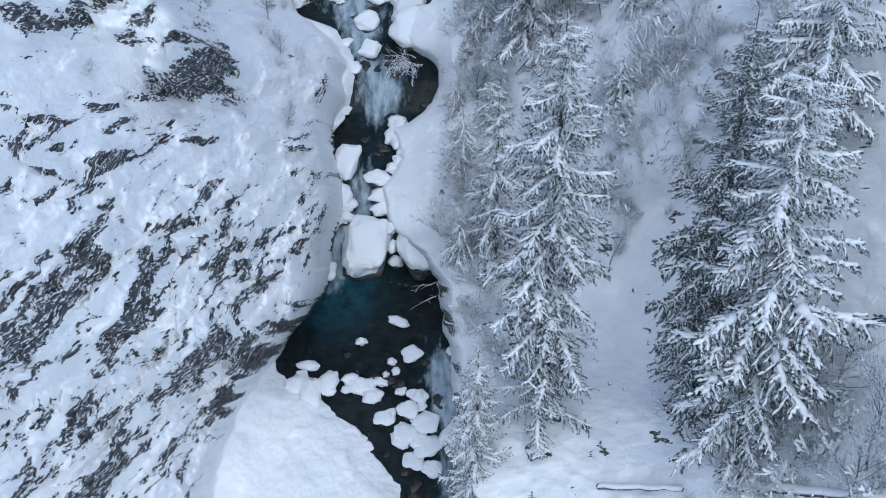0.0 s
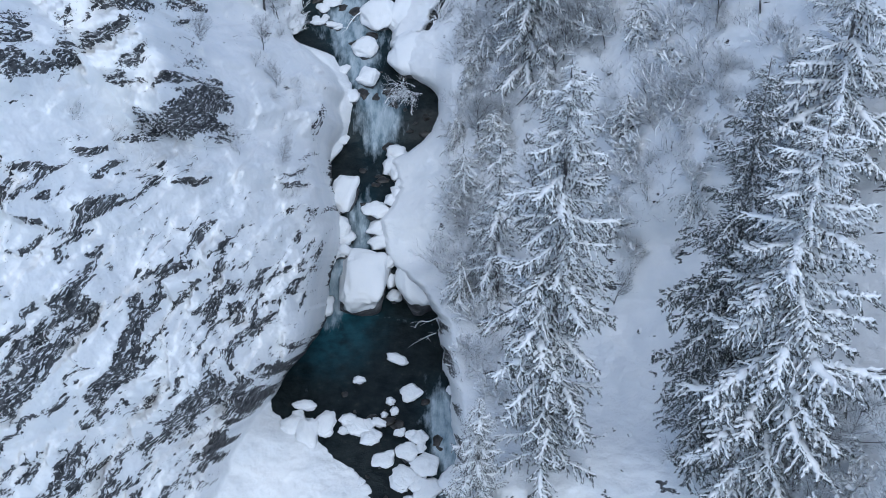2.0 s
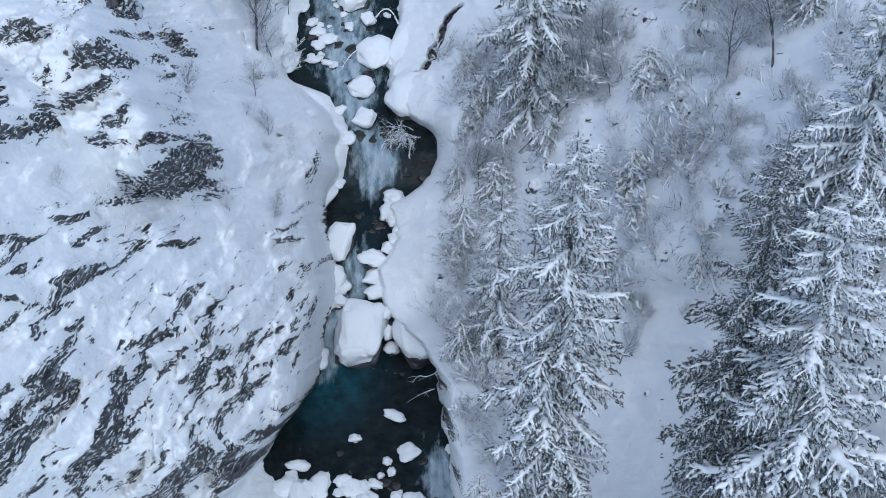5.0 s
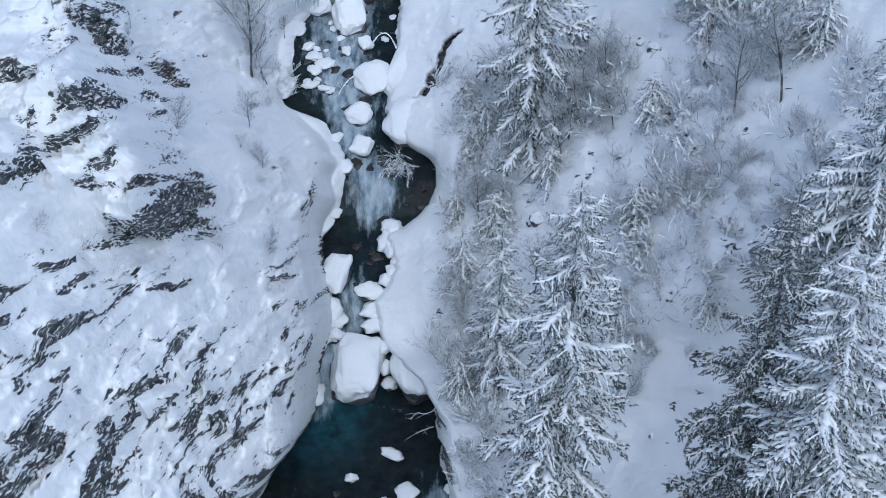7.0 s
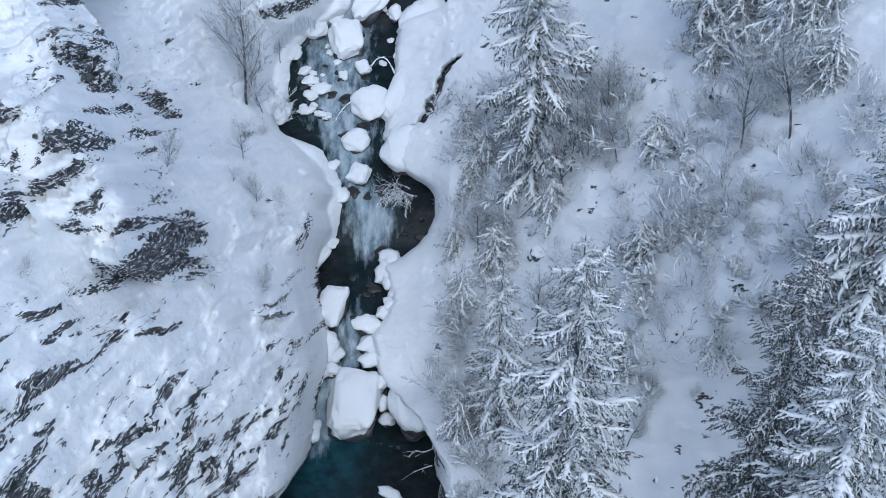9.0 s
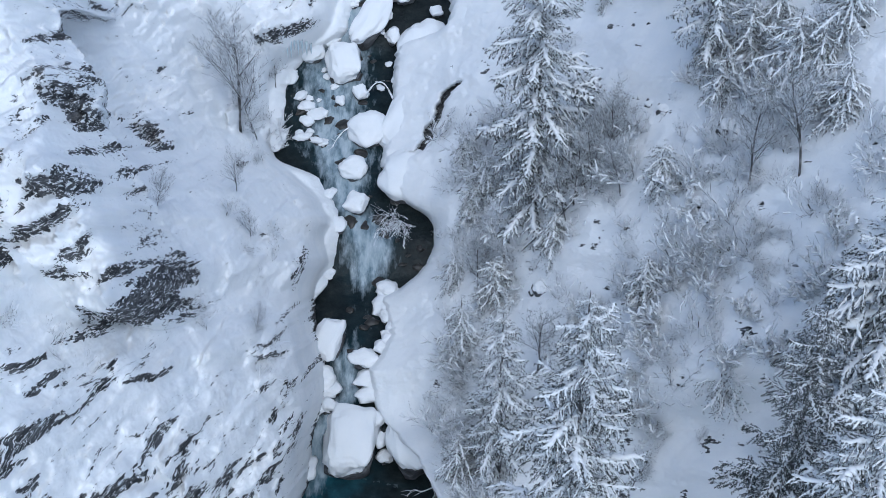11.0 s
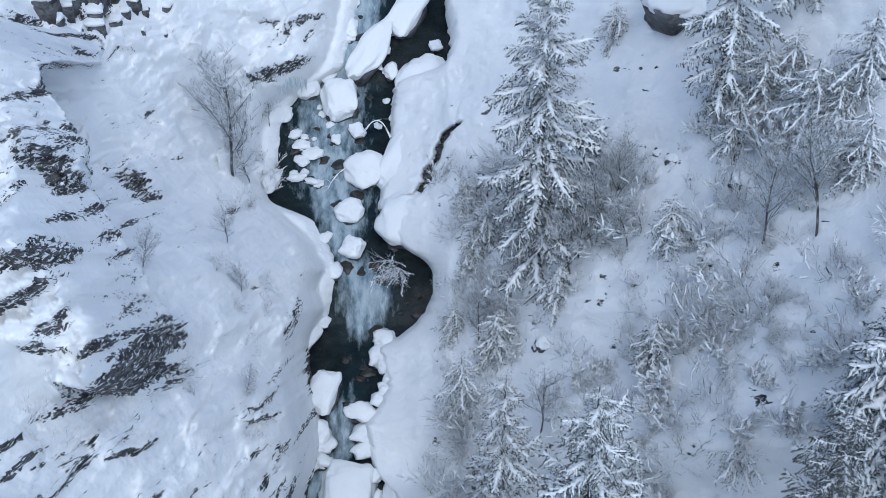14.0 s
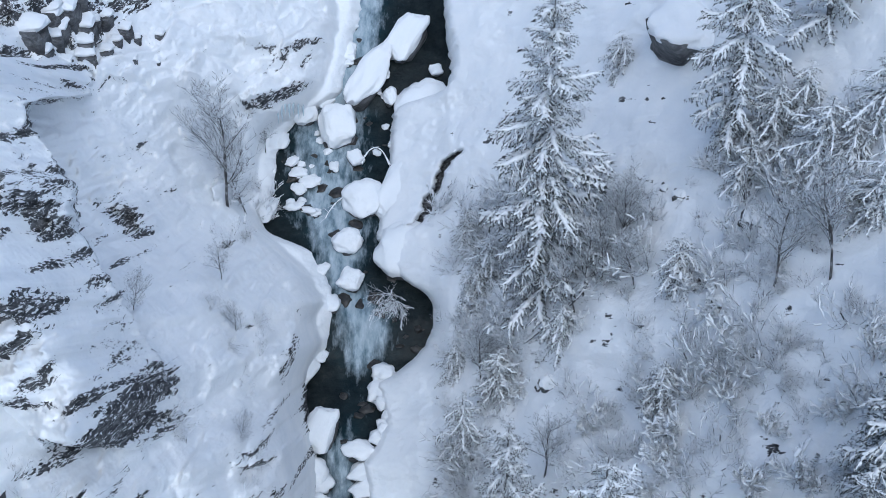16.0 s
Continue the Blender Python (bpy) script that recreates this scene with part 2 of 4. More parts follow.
def plates(u, v, seed):
    """Tilted plates of broken rock: the height of the cell that holds (u, v)."""
    iu, iv = np.floor(u), np.floor(v)
    best = np.full(u.shape, 9.0)
    out = np.zeros(u.shape)
    for dx in (-1, 0, 1):
        for dy in (-1, 0, 1):
            cx, cy = iu + dx, iv + dy
            px, py = cx + lattice(cx, cy, seed), cy + lattice(cx, cy, seed + 1)
            d = np.hypot(u - px, v - py)
            h = lattice(cx, cy, seed + 2) + 1.1 * (lattice(cx, cy, seed + 3) - 0.5) * (u - px) + 1.3 * (lattice(cx, cy, seed + 4) - 0.25) * (v - py)
            out = np.where(d < best, h, out)
            best = np.minimum(best, d)
    return out


def smeared(field, cells, up, across):
    """Each step of the field drawn out into a face of that many cells below it."""
    return sum(np.roll(field, (-round(k * up), round(k * across)), (0, 1)) for k in range(cells)) / cells


def crag(a, b):
    """Relief of the crag over a grid: broken beds with faces that look down the gorge. Gives height and bareness."""
    low = smooth(13.0, 7.0, b + 0.25 * (a + 12))
    wx, wy = fractal(a * 0.3, b * 0.3, 3, 3) * 1.6, fractal(a * 0.3, b * 0.3, 9, 3) * 1.6
    jx, jy = fractal(a * 1.7, b * 1.7, 5, 5, 0.62) * 0.6, fractal(a * 1.7, b * 1.7, 7, 5, 0.62) * 0.6
    relief, face, lu, lv = 0, 0, 0, 0
    for turn, seed, share, up, across in ((60, 100, low, 0.7, 0.7), (42, 200, 1 - low, 1.0, 0.35)):
        ca, sa = math.cos(radians(turn)), math.sin(radians(turn))
        u = (a + wx + jx) * ca + (b + wy + jy) * sa
        v = -(a + wx + jx) * sa + (b + wy + jy) * ca
        for k, (su, sv, height, cells) in enumerate(((0.25, 0.8, 1.0, 5), (0.6, 1.9, 0.50, 3), (1.3, 4.0, 0.22, 2))):
            f = smeared(height * plates(u * su, v * sv, seed + 20 * k), cells, up, across)
            gy, gx = np.gradient(f, b[:, 0], a[0])
            relief = relief + share * f
            face = face + share * (0.95, 0.85, 0.55)[k] * smooth(0.15, 1.1, 0.8 * up * gy - 0.8 * across * gx)
        lu, lv = lu + share * u, lv + share * v
    thin = 0.36 + 0.66 * low - 0.15 * smooth(15, 19, b) * smooth(-15, -13, a)
    for ta, tb, ra, rb, amount in THIN:
        thin = thin + 0.5 * amount * np.exp(-((a - ta) / ra) ** 2 - ((b - tb) / rb) ** 2)
    patch = fractal(a * 0.5, b * 0.5, 33, 4, 0.62)
    grit = fractal(a * 2.6, b * 2.6, 15, 4, 0.62)
    flaw = fractal(lu * 0.8, lv * 3.6, 45, 5, 0.68)
    score = face * np.clip(thin + 1.9 * patch, 0.0, 1.4) + 1.2 * flaw * np.clip(thin + patch, 0, 1.2) + 0.30 * np.maximum(thin - 0.7, 0)
    ragged, sway = fractal(a * 1.5, b * 1.5, 21, 5, 0.68), fractal(a * 0.8, b * 0.8, 23, 4, 0.6)
    ledge, band = 0, 0
    for oa, ob, hl, hw, turn, hh in LEDGES_LOW + LEDGES_MID + LEDGES_HIGH:
        ca, sa = math.cos(radians(turn)), math.sin(radians(turn))
        u, v = (a - oa) * ca + (b - ob) * sa, -(a - oa) * sa + (b - ob) * ca
        v = v + (1.6 * hw + 0.25) * ragged + 0.7 * sway + 0.5 * hw * grit
        ends = smooth(1.35, 0.45, np.abs(u + 1.2 * patch) / hl)
        ledge = ledge + hh * ends * np.where(v < hw, smooth(-hw, hw, v), smooth(hw * 7.0, hw, v))
        band = np.maximum(band, ends * smooth(1.9, 0.4, np.abs(v) / hw))
    score = score + band * (0.78 + 2.6 * flaw + 0.5 * face)
    bare = np.clip((score - 0.30) / 0.80, -0.40, 0.74)
    keep = smooth(0.35, 0.6, bare)
    fold = 0.7 * fractal(0.7 * a + 0.35 * b, 0.25 * b, 35, 3) + 0.8 * fractal(a * 0.6, b * 0.6, 37, 4, 0.55)
    return fold + ledge + (0.9 + 0.45 * low) * relief + 0.12 * (1 - keep) + keep * (0.28 * grit + 0.4 * flaw), bare, lu, lv


def crack(a, b):
    """The dark gap behind the slab of snow on the right bank."""
    line = np.interp(b, [21.4, 22.2, 22.7, 23.4, 24.4, 25.6, 26.3, 26.8], [-3.6, -2.0, -1.1, -0.6, -0.3, 0.0, 0.5, 1.3])
    return smooth(0.36, 0.12, np.abs(a - line + 0.9 * fractal(a * 1.2, b * 1.2, 91, 4, 0.6))) * smooth(21.3, 21.7, b) * smooth(27.0, 26.7, b)


def ground_at(a, b, fine=False):
    """Rise of the ground over the base plane, and how bare it is of snow."""
    a, b = np.asarray(a, float), np.asarray(b, float)
    wob = fractal(a * 0.5, b * 0.5, 31, 4)
    al = stations(b, ST, LEFT) + (0.5 + 0.9 * smooth(0, -2, b)) * fractal(b * 1.1, a * 0.5, 41, 4, 0.6)
    ar = stations(b, ST, RIGHT) + 0.7 * fractal(b * 1.1, a * 0.5, 43, 4, 0.6)
    lev = stations(b, LS, LEVEL)
    foot = stations(b, CS, FOOT) + 0.8 * fractal(b * 0.7, a * 0.1, 47, 3)
    # left: a snow bank, then the crag
    bar = smooth(0.5, -1.5, b)
    bank = lev + (0.8 - 0.25 * bar) * smooth(0, 0.9 + 1.6 * bar, al - a) + 0.55 * bar * (fractal(a * 0.9, b * 0.9, 71, 4, 0.55) + 0.8 * fractal(a * 0.35, b * 0.35, 73, 3)) * smooth(0.2, 2.0, al - a) + 0.12 * np.maximum(al - a, 0)
    d = foot - a
    wall = soft_stations(b, CS, JUMP) * smooth(0, 0.6, d) + soft_stations(b, CS, STEEP) * np.maximum(d, 0)
    wall = np.where(wall > 36, 36 + (wall - 36) * 0.3, wall)
    wall = np.minimum(wall, 50 + 0.05 * np.maximum(d, 0))
    detail, bare, lu, lv = crag(a, b) if fine else (0.2, 0.0, a, b)
    on_crag = smooth(0.0, 0.9, d)
    left = bank + wall + detail * on_crag
    # right: a low wall with a shelf downstream, a snow bank and a slope upstream
    shelf = 9.2 * smooth(0.0, 0.9, a - ar) + 0.75 * (np.sqrt((a - 9.9) ** 2 + 5.0) + a - 9.9) + 0.10 * np.maximum(a, 0)
    slope = 0.9 * smooth(0, 0.5, a - ar) + np.clip((a - ar) / np.maximum(0.6 - ar, 0.3), 0, 1) * 2.9 + 1.30 * (np.sqrt((a - 0.2) ** 2 + 1.0) + a - 0.2) / 2
    k = smooth(3.6, 7.4, b - 0.35 * np.maximum(a, 0))
    rise = shelf * (1 - k) + slope * k
    rise = np.where(rise > 34, 34 + (rise - 34) * 0.3, rise)
    rise = np.minimum(rise, 52)
    inland = smooth(0.4, 3.0, a - ar)
    right = lev + rise + inland * (1.6 * fractal(a * 0.28, b * 0.28, 51, 5, 0.55) + 0.75 * fractal(a * 0.9, b * 0.9, 57, 5, 0.6))
    gap = crack(a, b)
    right = right - 1.3 * gap
    bed = lev - 1.3 + 0.25 * wob
    mid = (al + ar) / 2
    wl, wr = smooth(-0.3, 0.25, al - a), smooth(-0.3, 0.25, a - ar)
    out = np.where(a < mid, bed + (left - bed) * wl, bed + (right - bed) * wr)
    out = out + (0.5 * wob + 0.8 * fractal(a * 0.25, b * 0.25, 53, 3)) * (1 - on_crag) * np.where(a < mid, wl, wr)
    side = 0.75 * smooth(0.05, 0.3, d) * smooth(2.6, 0.8, d) * smooth(5.5, 3.0, b) * smooth(-6, -3, b) * (0.2 + 1.6 * smooth(-0.15, 0.12, fractal(a * 1.1, b * 1.1, 63, 5, 0.6)))
    streak = smooth(0.03, 0.16, fractal(0.42 * a + 0.9 * b * 0.7, -3.6 * a + 1.4 * b, 67, 4, 0.62))
    side = side + 0.9 * streak * smooth(0.0, 0.2, d) * smooth(2.2, 1.0, d) * smooth(3.5, 5, b) * smooth(16, 13, b)
    spots = smooth(0.20, 0.27, fractal(a * 1.1, b * 1.5, 61, 4, 0.62)) * smooth(2.5, 4, a - ar)
    walls = smooth(0.0, 0.15, a - ar) * smooth(1.0, 0.5, a - ar) * (1 - k) * 1.1 * smooth(-0.02, 0.14, fractal(a * 0.7, b * 1.1, 69, 4, 0.62))
    b_all = np.where(a < mid, np.maximum((bare + 0.4) * on_crag - 0.4, side - 0.3), 1.1 * spots + walls + 1.3 * gap - 0.27)
    b_all = np.where((a > al + 0.12) & (a < ar - 0.12), 1.2, b_all)
    return (out, np.clip(b_all, -0.5, 1.2), np.where(a < mid, lu, a), np.where(a < mid, lv, b)) if fine else (out, b_all)


def ground_point(a, b, lift=0.0):
    r, _ = ground_at(np.array([a]), np.array([b]))
    return place(a, b, float(r[0]) + lift)


def foot_of(x, y):
    """The ground under (x, y) in the world."""
    b = (y - 64.0) * 0.9
    for _ in range(30):
        r = float(ground_at(np.array([x]), np.array([b]))[0][0])
        h = r - FALL * b
        yy = 64.0 + CB * b - SB * h
        b += 0.35 * (y - yy)
    return ground_point(x, b)


# ---- mesh helpers ----
def mesh_from(name, verts, faces, mats, mat_index=None, shade=True):
    me = bpy.data.meshes.new(name)
    me.from_pydata([tuple(v) for v in verts], [], faces)
    for m in mats:
        me.materials.append(m)
    if mat_index is not None:
        me.polygons.foreach_set("material_index", np.asarray(mat_index, dtype=np.int32))
    me.polygons.foreach_set("use_smooth", np.full(len(me.polygons), shade))
    me.update()
    return me


def part(name, me, parent, label="", m=None):
    ob = new(name, me)
    ob.parent = parent
    if m is not None:
        ob.matrix_basis = m
    if label:
        tagged(ob, label)
    return ob


def grid_mesh(name, a, b, rise, mats, attributes):
    """A sheet over the plan; a and b are the lines of the grid, or its points."""
    A, B = (a, b) if a.ndim == 2 else np.meshgrid(a, b)
    nb, na = A.shape
    H = rise - FALL * B
    co = np.stack([A, 64.0 + CB * B - SB * H, SB * B + CB * H], -1).reshape(-1, 3)
    i = np.arange(nb * na).reshape(nb, na)
    quads = np.stack([i[:-1, :-1], i[:-1, 1:], i[1:, 1:], i[1:, :-1]], -1).reshape(-1, 4)
    me = bpy.data.meshes.new(name)
    me.vertices.add(len(co))
    me.vertices.foreach_set("co", co.astype(np.float32).ravel())
    me.loops.add(quads.size)
    me.loops.foreach_set("vertex_index", quads.astype(np.int32).ravel())
    me.polygons.add(len(quads))
    me.polygons.foreach_set("loop_start", np.arange(0, quads.size, 4, dtype=np.int32))
    me.polygons.foreach_set("use_smooth", np.ones(len(quads), dtype=bool))
    for m in mats:
        me.materials.append(m)
    for key, vals in attributes.items():
        me.attributes.new(key, "FLOAT", "POINT").data.foreach_set("value", vals.astype(np.float32).ravel())
    me.update(calc_edges=True)
    me.validate()
    return me


def reach(lo, hi, step, far):
    """Even lines from lo to hi, then ever wider ones out to far on both sides."""
    core = np.arange(lo, hi + step / 2, step)
    out, s = [], step
    x = 0.0
    while x < far:
        s *= 1.35
        x += s
        out.append(x)
    out = np.array(out)
    return np.concatenate([(lo - out)[::-1], core, hi + out])


# ---- ground and water ----
ga = reach(-21.5, -5, 0.07, 420)
ga = np.concatenate([ga[ga <= -5.0], np.arange(-4.93, 3, 0.09), np.arange(3, 20, 0.17), 20 + np.cumsum(0.12 * 1.35 ** np.arange(24))])
gb = reach(-13, 40, 0.08, 420)
step_far = np.arange(-70, -13.2, 0.35)
gb = np.concatenate([gb[gb < -70.5], step_far, gb[gb >= -13.01]])
GA, GB = np.meshgrid(ga, gb)
gr, gbare, gu, gv = ground_at(GA, GB, True)
ground = tagged(new("ground", grid_mesh("ground", ga, gb, gr, [GROUND], {"bare": gbare, "bed_u": gu, "bed_v": gv, "bed_w": 0.35 * gr})),
                "snow-covered gorge with a bare grey rock crag", "ground", kind="structure")

# the upper crag: a sheet of its own that stands out over the slope behind it, with its side falling back under it
pp = np.concatenate([-np.arange(0.0, 12.0, 0.16)[:0:-1], np.arange(0.0, 8.5, 0.07), 8.5 + np.cumsum(0.1 * 1.3 ** np.arange(18))])
pb = np.arange(11.0, 32.0, 0.08)
PP, PB = np.meshgrid(pp, pb)
edge = soft_stations(PB, US, UEDGE) + 1.7 * fractal(PB * 0.9, PB * 0.0, 49, 5, 0.65)
PA = edge - np.where(PP > 0, PP, -0.42 * PP)
pdet, pbare, pu, pv = crag(edge - PP, PB)
lean = stations(PB, US, URISE) + (stations(PB, US, UTOP) - stations(PB, US, URISE)) * smooth(-0.2, 1.7, PP) + 0.15 * np.maximum(PP, 0)
pbare = np.clip(pbare + 0.55 * np.exp(-((PP - 0.35) / 0.8) ** 2) * smooth(-0.25, 0.2, fractal(PP * 1.5, PB * 1.1, 83, 4, 0.62)) + 0.75 * smooth(0.0, -0.8, PP), -0.4, 0.78)
prise = lean + pdet + 1.35 * np.minimum(PP, 0) - 7.0 * smooth(14.5, 11.5, PB) - 14.0 * smooth(26.8, 29.4, PB + 0.35 * (PA + 16) + 2.5 * fractal(PA * 0.6, PB * 0.6, 87, 4, 0.6)) - 0.5
tagged(new("crag", grid_mesh("crag", PA, PB, prise, [GROUND], {"bare": pbare, "bed_u": pu, "bed_v": pv, "bed_w": 0.35 * prise})),
       "upper crag of bare grey rock ledges under patchy snow", "crag", kind="structure")

wa, wb = np.arange(-13, 5, 0.14), np.concatenate([np.arange(-72, -14, 0.5), np.arange(-14, 45, 0.14)])
WA, WB = np.meshgrid(wa, wb)
wl = stations(WB, LS, LEVEL)
wf = stations(WB, LS, FOAM)
current = stations(WB, np.array([-30, -8, -4, 0.0, 3.6, 4, 6.5, 8.5, 10.5, 12, 15.3, 17, 19.5, 21.3, 24, 28, 31, 33, 35, 45]),
                   np.array([0.8, 0.8, 0.3, -0.4, -0.5, -7, -6.9, -4.9, -5.3, -4.6, -4.3, -4.1, -5.4, -5.7, -6.6, -7, -6.0, -5.3, -4.8, -4]))
wide = stations(WB, np.array([-30, 0, 4, 6, 9, 14, 17, 19, 24, 28, 32, 45.0]), np.array([1.0, 0.9, 0.9, 0.5, 0.8, 1.0, 1.6, 1.0, 2.2, 2.3, 1.3, 1.2]))
rush = np.exp(-((WA - current + 0.8 * fractal(WA * 0.6, WB * 0.6, 73, 3)) / wide) ** 2)
wr = wl + 0.12 * fractal(WA * 1.4, WB * 1.0, 71, 3) * (0.4 + 2 * wf * rush)
teal = 0.8 * smooth(4.6, 0.5, np.hypot(WA + 7.0, (WB - 3.8) * 1.0)) + 0.5 * wf * rush
foam = 1.25 * wf * rush + 0.75 * smooth(1.5, 0.3, np.hypot((WA + 6.9) * 1.1, (WB - 4.4) * 0.7)) + 0.5 * smooth(1.6, 0.5, np.hypot((WA - 0.0) * 1.3, (WB + 2.2) * 0.6))
tagged(new("water", grid_mesh("water", wa, wb, wr, [WATER], {"foam": np.clip(foam, 0, 1), "teal": np.clip(teal, 0, 1)})),
       "dark teal mountain stream with white rapids between snowy banks", "stream", kind="structure")


# ---- snow-capped boulders ----
def lump(seed, squash=1.0, rough=0.28, angular=False, cut=None, cells=3):
    """A rounded or angular stone of about unit radius, cut off below cut."""
    bm = bmesh.new()
    bmesh.ops.create_icosphere(bm, subdivisions=cells, radius=1.0)
    r = random.Random(seed)
    off = Vector((r.uniform(-50, 50), r.uniform(-50, 50), r.uniform(-50, 50)))
    for v in bm.verts:
        n = v.co.normalized()
        if angular:
            p = Vector([math.copysign(abs(c) ** 0.45, c) for c in n])
            n = p * 0.80
        k = 1 + rough * noise.fractal(n * 1.3 + off, 1.0, 2.0, 3)
        k += 0.05 * noise.noise(n * 4.0 + off) + 0.03 * noise.noise(n * 9.0 + off)
        v.co = n * k
        v.co.z *= squash
        if cut is not None and v.co.z < cut:
            v.co.z = cut + (v.co.z - cut) * 0.15
    verts = [v.co.copy() for v in bm.verts]
    faces = [[v.index for v in f.verts] for f in bm.faces]
    bm.free()
    return verts, faces


STONES = []
for s in range(5):
    v, f = lump(100 + s, 0.9, 0.25, angular=s % 2 == 0)
    STONES.append(mesh_from("stone", v, f, [ROCK]))
CAPS = []
for s in range(5):
    v, f = lump(200 + s, 0.62, 0.24, angular=s % 2 == 0, cut=-0.12, cells=4)
    CAPS.append(mesh_from("snow_cap", v, f, [SNOW]))


def boulder(a, b, w, l, t, turn=0, rise=None, kind=0, group="boulders in the stream", label="grey boulder in the stream under a thick cap of snow"):
    """w across, l along the slope of the bed, t thick; the stone with its cap of snow."""
    if rise is None:
        rise = float(stations(np.array([b]), LS, LEVEL)[0])
    base = new("boulder")
    base.matrix_basis = Matrix.Translation(place(a, b, rise)) @ pose(0, 0, 0, 24, 0, turn)
    tagged(base, label, "boulder", group)
    part("stone", STONES[kind % 5], base, m=Matrix.LocRotScale((0, -l * 0.02, t * 0.05), None, (w * 0.50, l * 0.50, t * 0.62)))
    part("snow_cap", CAPS[kind % 5], base, "thick rounded snow", m=Matrix.LocRotScale((0, l * 0.02, t * 0.46), None, (w * 0.54, l * 0.53, t * 0.92)))
    return base


for spec in [(-4.9, 5.6, 3.1, 4.3, 1.9, -6, None, 0), (-1.35, 6.0, 2.9, 4.0, 1.7, 8, None, 1), (-6.2, 11.3, 1.8, 2.9, 1.3, -20, None, 2), (-6.6, 9.2, 1.4, 1.4, 0.9, 10, None, 3),
             (-4.9, 19.3, 1.4, 1.4, 0.9, -25, None, 4), (-5.25, 21.5, 1.6, 1.5, 0.9, 15, None, 3), (-6.2, 28.4, 2.3, 3.0, 1.5, 10, None, 0), (-4.3, 31.6, 1.8, 4.4, 1.3, -33, None, 1),
             (-1.9, 34.3, 2.2, 4.0, 1.3, -33, None, 2), (-4.4, 24.0, 2.3, 2.4, 1.1, -15, None, 3), (-1.7, 20.7, 3.6, 3.2, 1.6, 5, None, 1), (-2.1, 24.4, 2.6, 5.2, 1.5, -26, None, 2),
             (-5.05, 26.6, 1.0, 1.1, 0.6, 30, None, 4), (-8.3, 29.4, 1.5, 1.6, 0.8, -20, None, 1), (-1.0, 29.3, 3.0, 4.6, 1.3, -12, None, 3),
             (-7.0, 7.6, 1.0, 1.0, 0.6, 0, None, 1), (-0.2, 32.3, 0.9, 0.8, 0.5, 20, None, 4), (-3.0, 30.6, 0.8, 1.2, 0.6, 0, None, 3)]:
    boulder(*spec)

# ---- spruces ----
def tube(verts, faces, idx, p0, p1, r0, r1, sides, mat):
    ax = (p1 - p0)
    if ax.length < 1e-6:
        return
    q = ax.to_track_quat("Z", "Y").to_matrix()
    n = len(verts)
    for p, r in ((p0, r0), (p1, r1)):
        for i in range(sides):
            t = 2 * math.pi * i / sides
            verts.append(p + q @ Vector((r * math.cos(t), r * math.sin(t), 0)))
    for i in range(sides):
        j = (i + 1) % sides
        faces.append((n + i, n + j, n + sides + j, n + sides + i))
        idx.append(mat)


def pipe(verts, faces, idx, pts, radii, sides, mat):
    """One unbroken tapering stem through the points, closed at its ends."""
    n0 = len(verts)
    for k, (p, rad) in enumerate(zip(pts, radii)):
        q = (pts[min(k + 1, len(pts) - 1)] - pts[max(k - 1, 0)]).to_track_quat("Z", "Y").to_matrix()
        for i in range(sides):
            t = 2 * math.pi * i / sides
            verts.append(p + q @ Vector((rad * math.cos(t), rad * math.sin(t), 0)))
    for k in range(len(pts) - 1):
        for i in range(sides):
            j = (i + 1) % sides
            a, b = n0 + k * sides, n0 + (k + 1) * sides
            faces.append((a + i, a + j, b + j, b + i))
            idx.append(mat)
    faces.append(tuple(n0 + i for i in reversed(range(sides))))
    faces.append(tuple(len(verts) - sides + i for i in range(sides)))
    idx.extend([mat, mat])


def ridge(verts, faces, idx, pts, widths, heights, mat):
    """A lumpy roll of snow along the points, rounded above and open below."""
    n0 = len(verts)
    rim = ((-1, -0.35), (-0.62, 0.62), (0.15, 1.0), (0.75, 0.5), (1, -0.35)) if widths[0] > 0.03 else ((-1, -0.3), (-0.1, 1.0), (1, -0.3))
    sides = len(rim)
    for k, (p, w, hgt) in enumerate(zip(pts, widths, heights)):
        q = pts[min(k + 1, len(pts) - 1)] - pts[max(k - 1, 0)]
        s = Vector((-q.y, q.x, 0))
        s = s.normalized() if s.length > 1e-6 else Vector((0, 1, 0))
        for x, z in rim:
            verts.append(p + s * (x * w) + Vector((0, 0, z * hgt)))
    for k in range(len(pts) - 1):
        for i in range(sides):
            j = (i + 1) % sides
            a, b = n0 + k * sides, n0 + (k + 1) * sides
            faces.append((a + i, a + j, b + j, b + i))
            idx.append(mat)


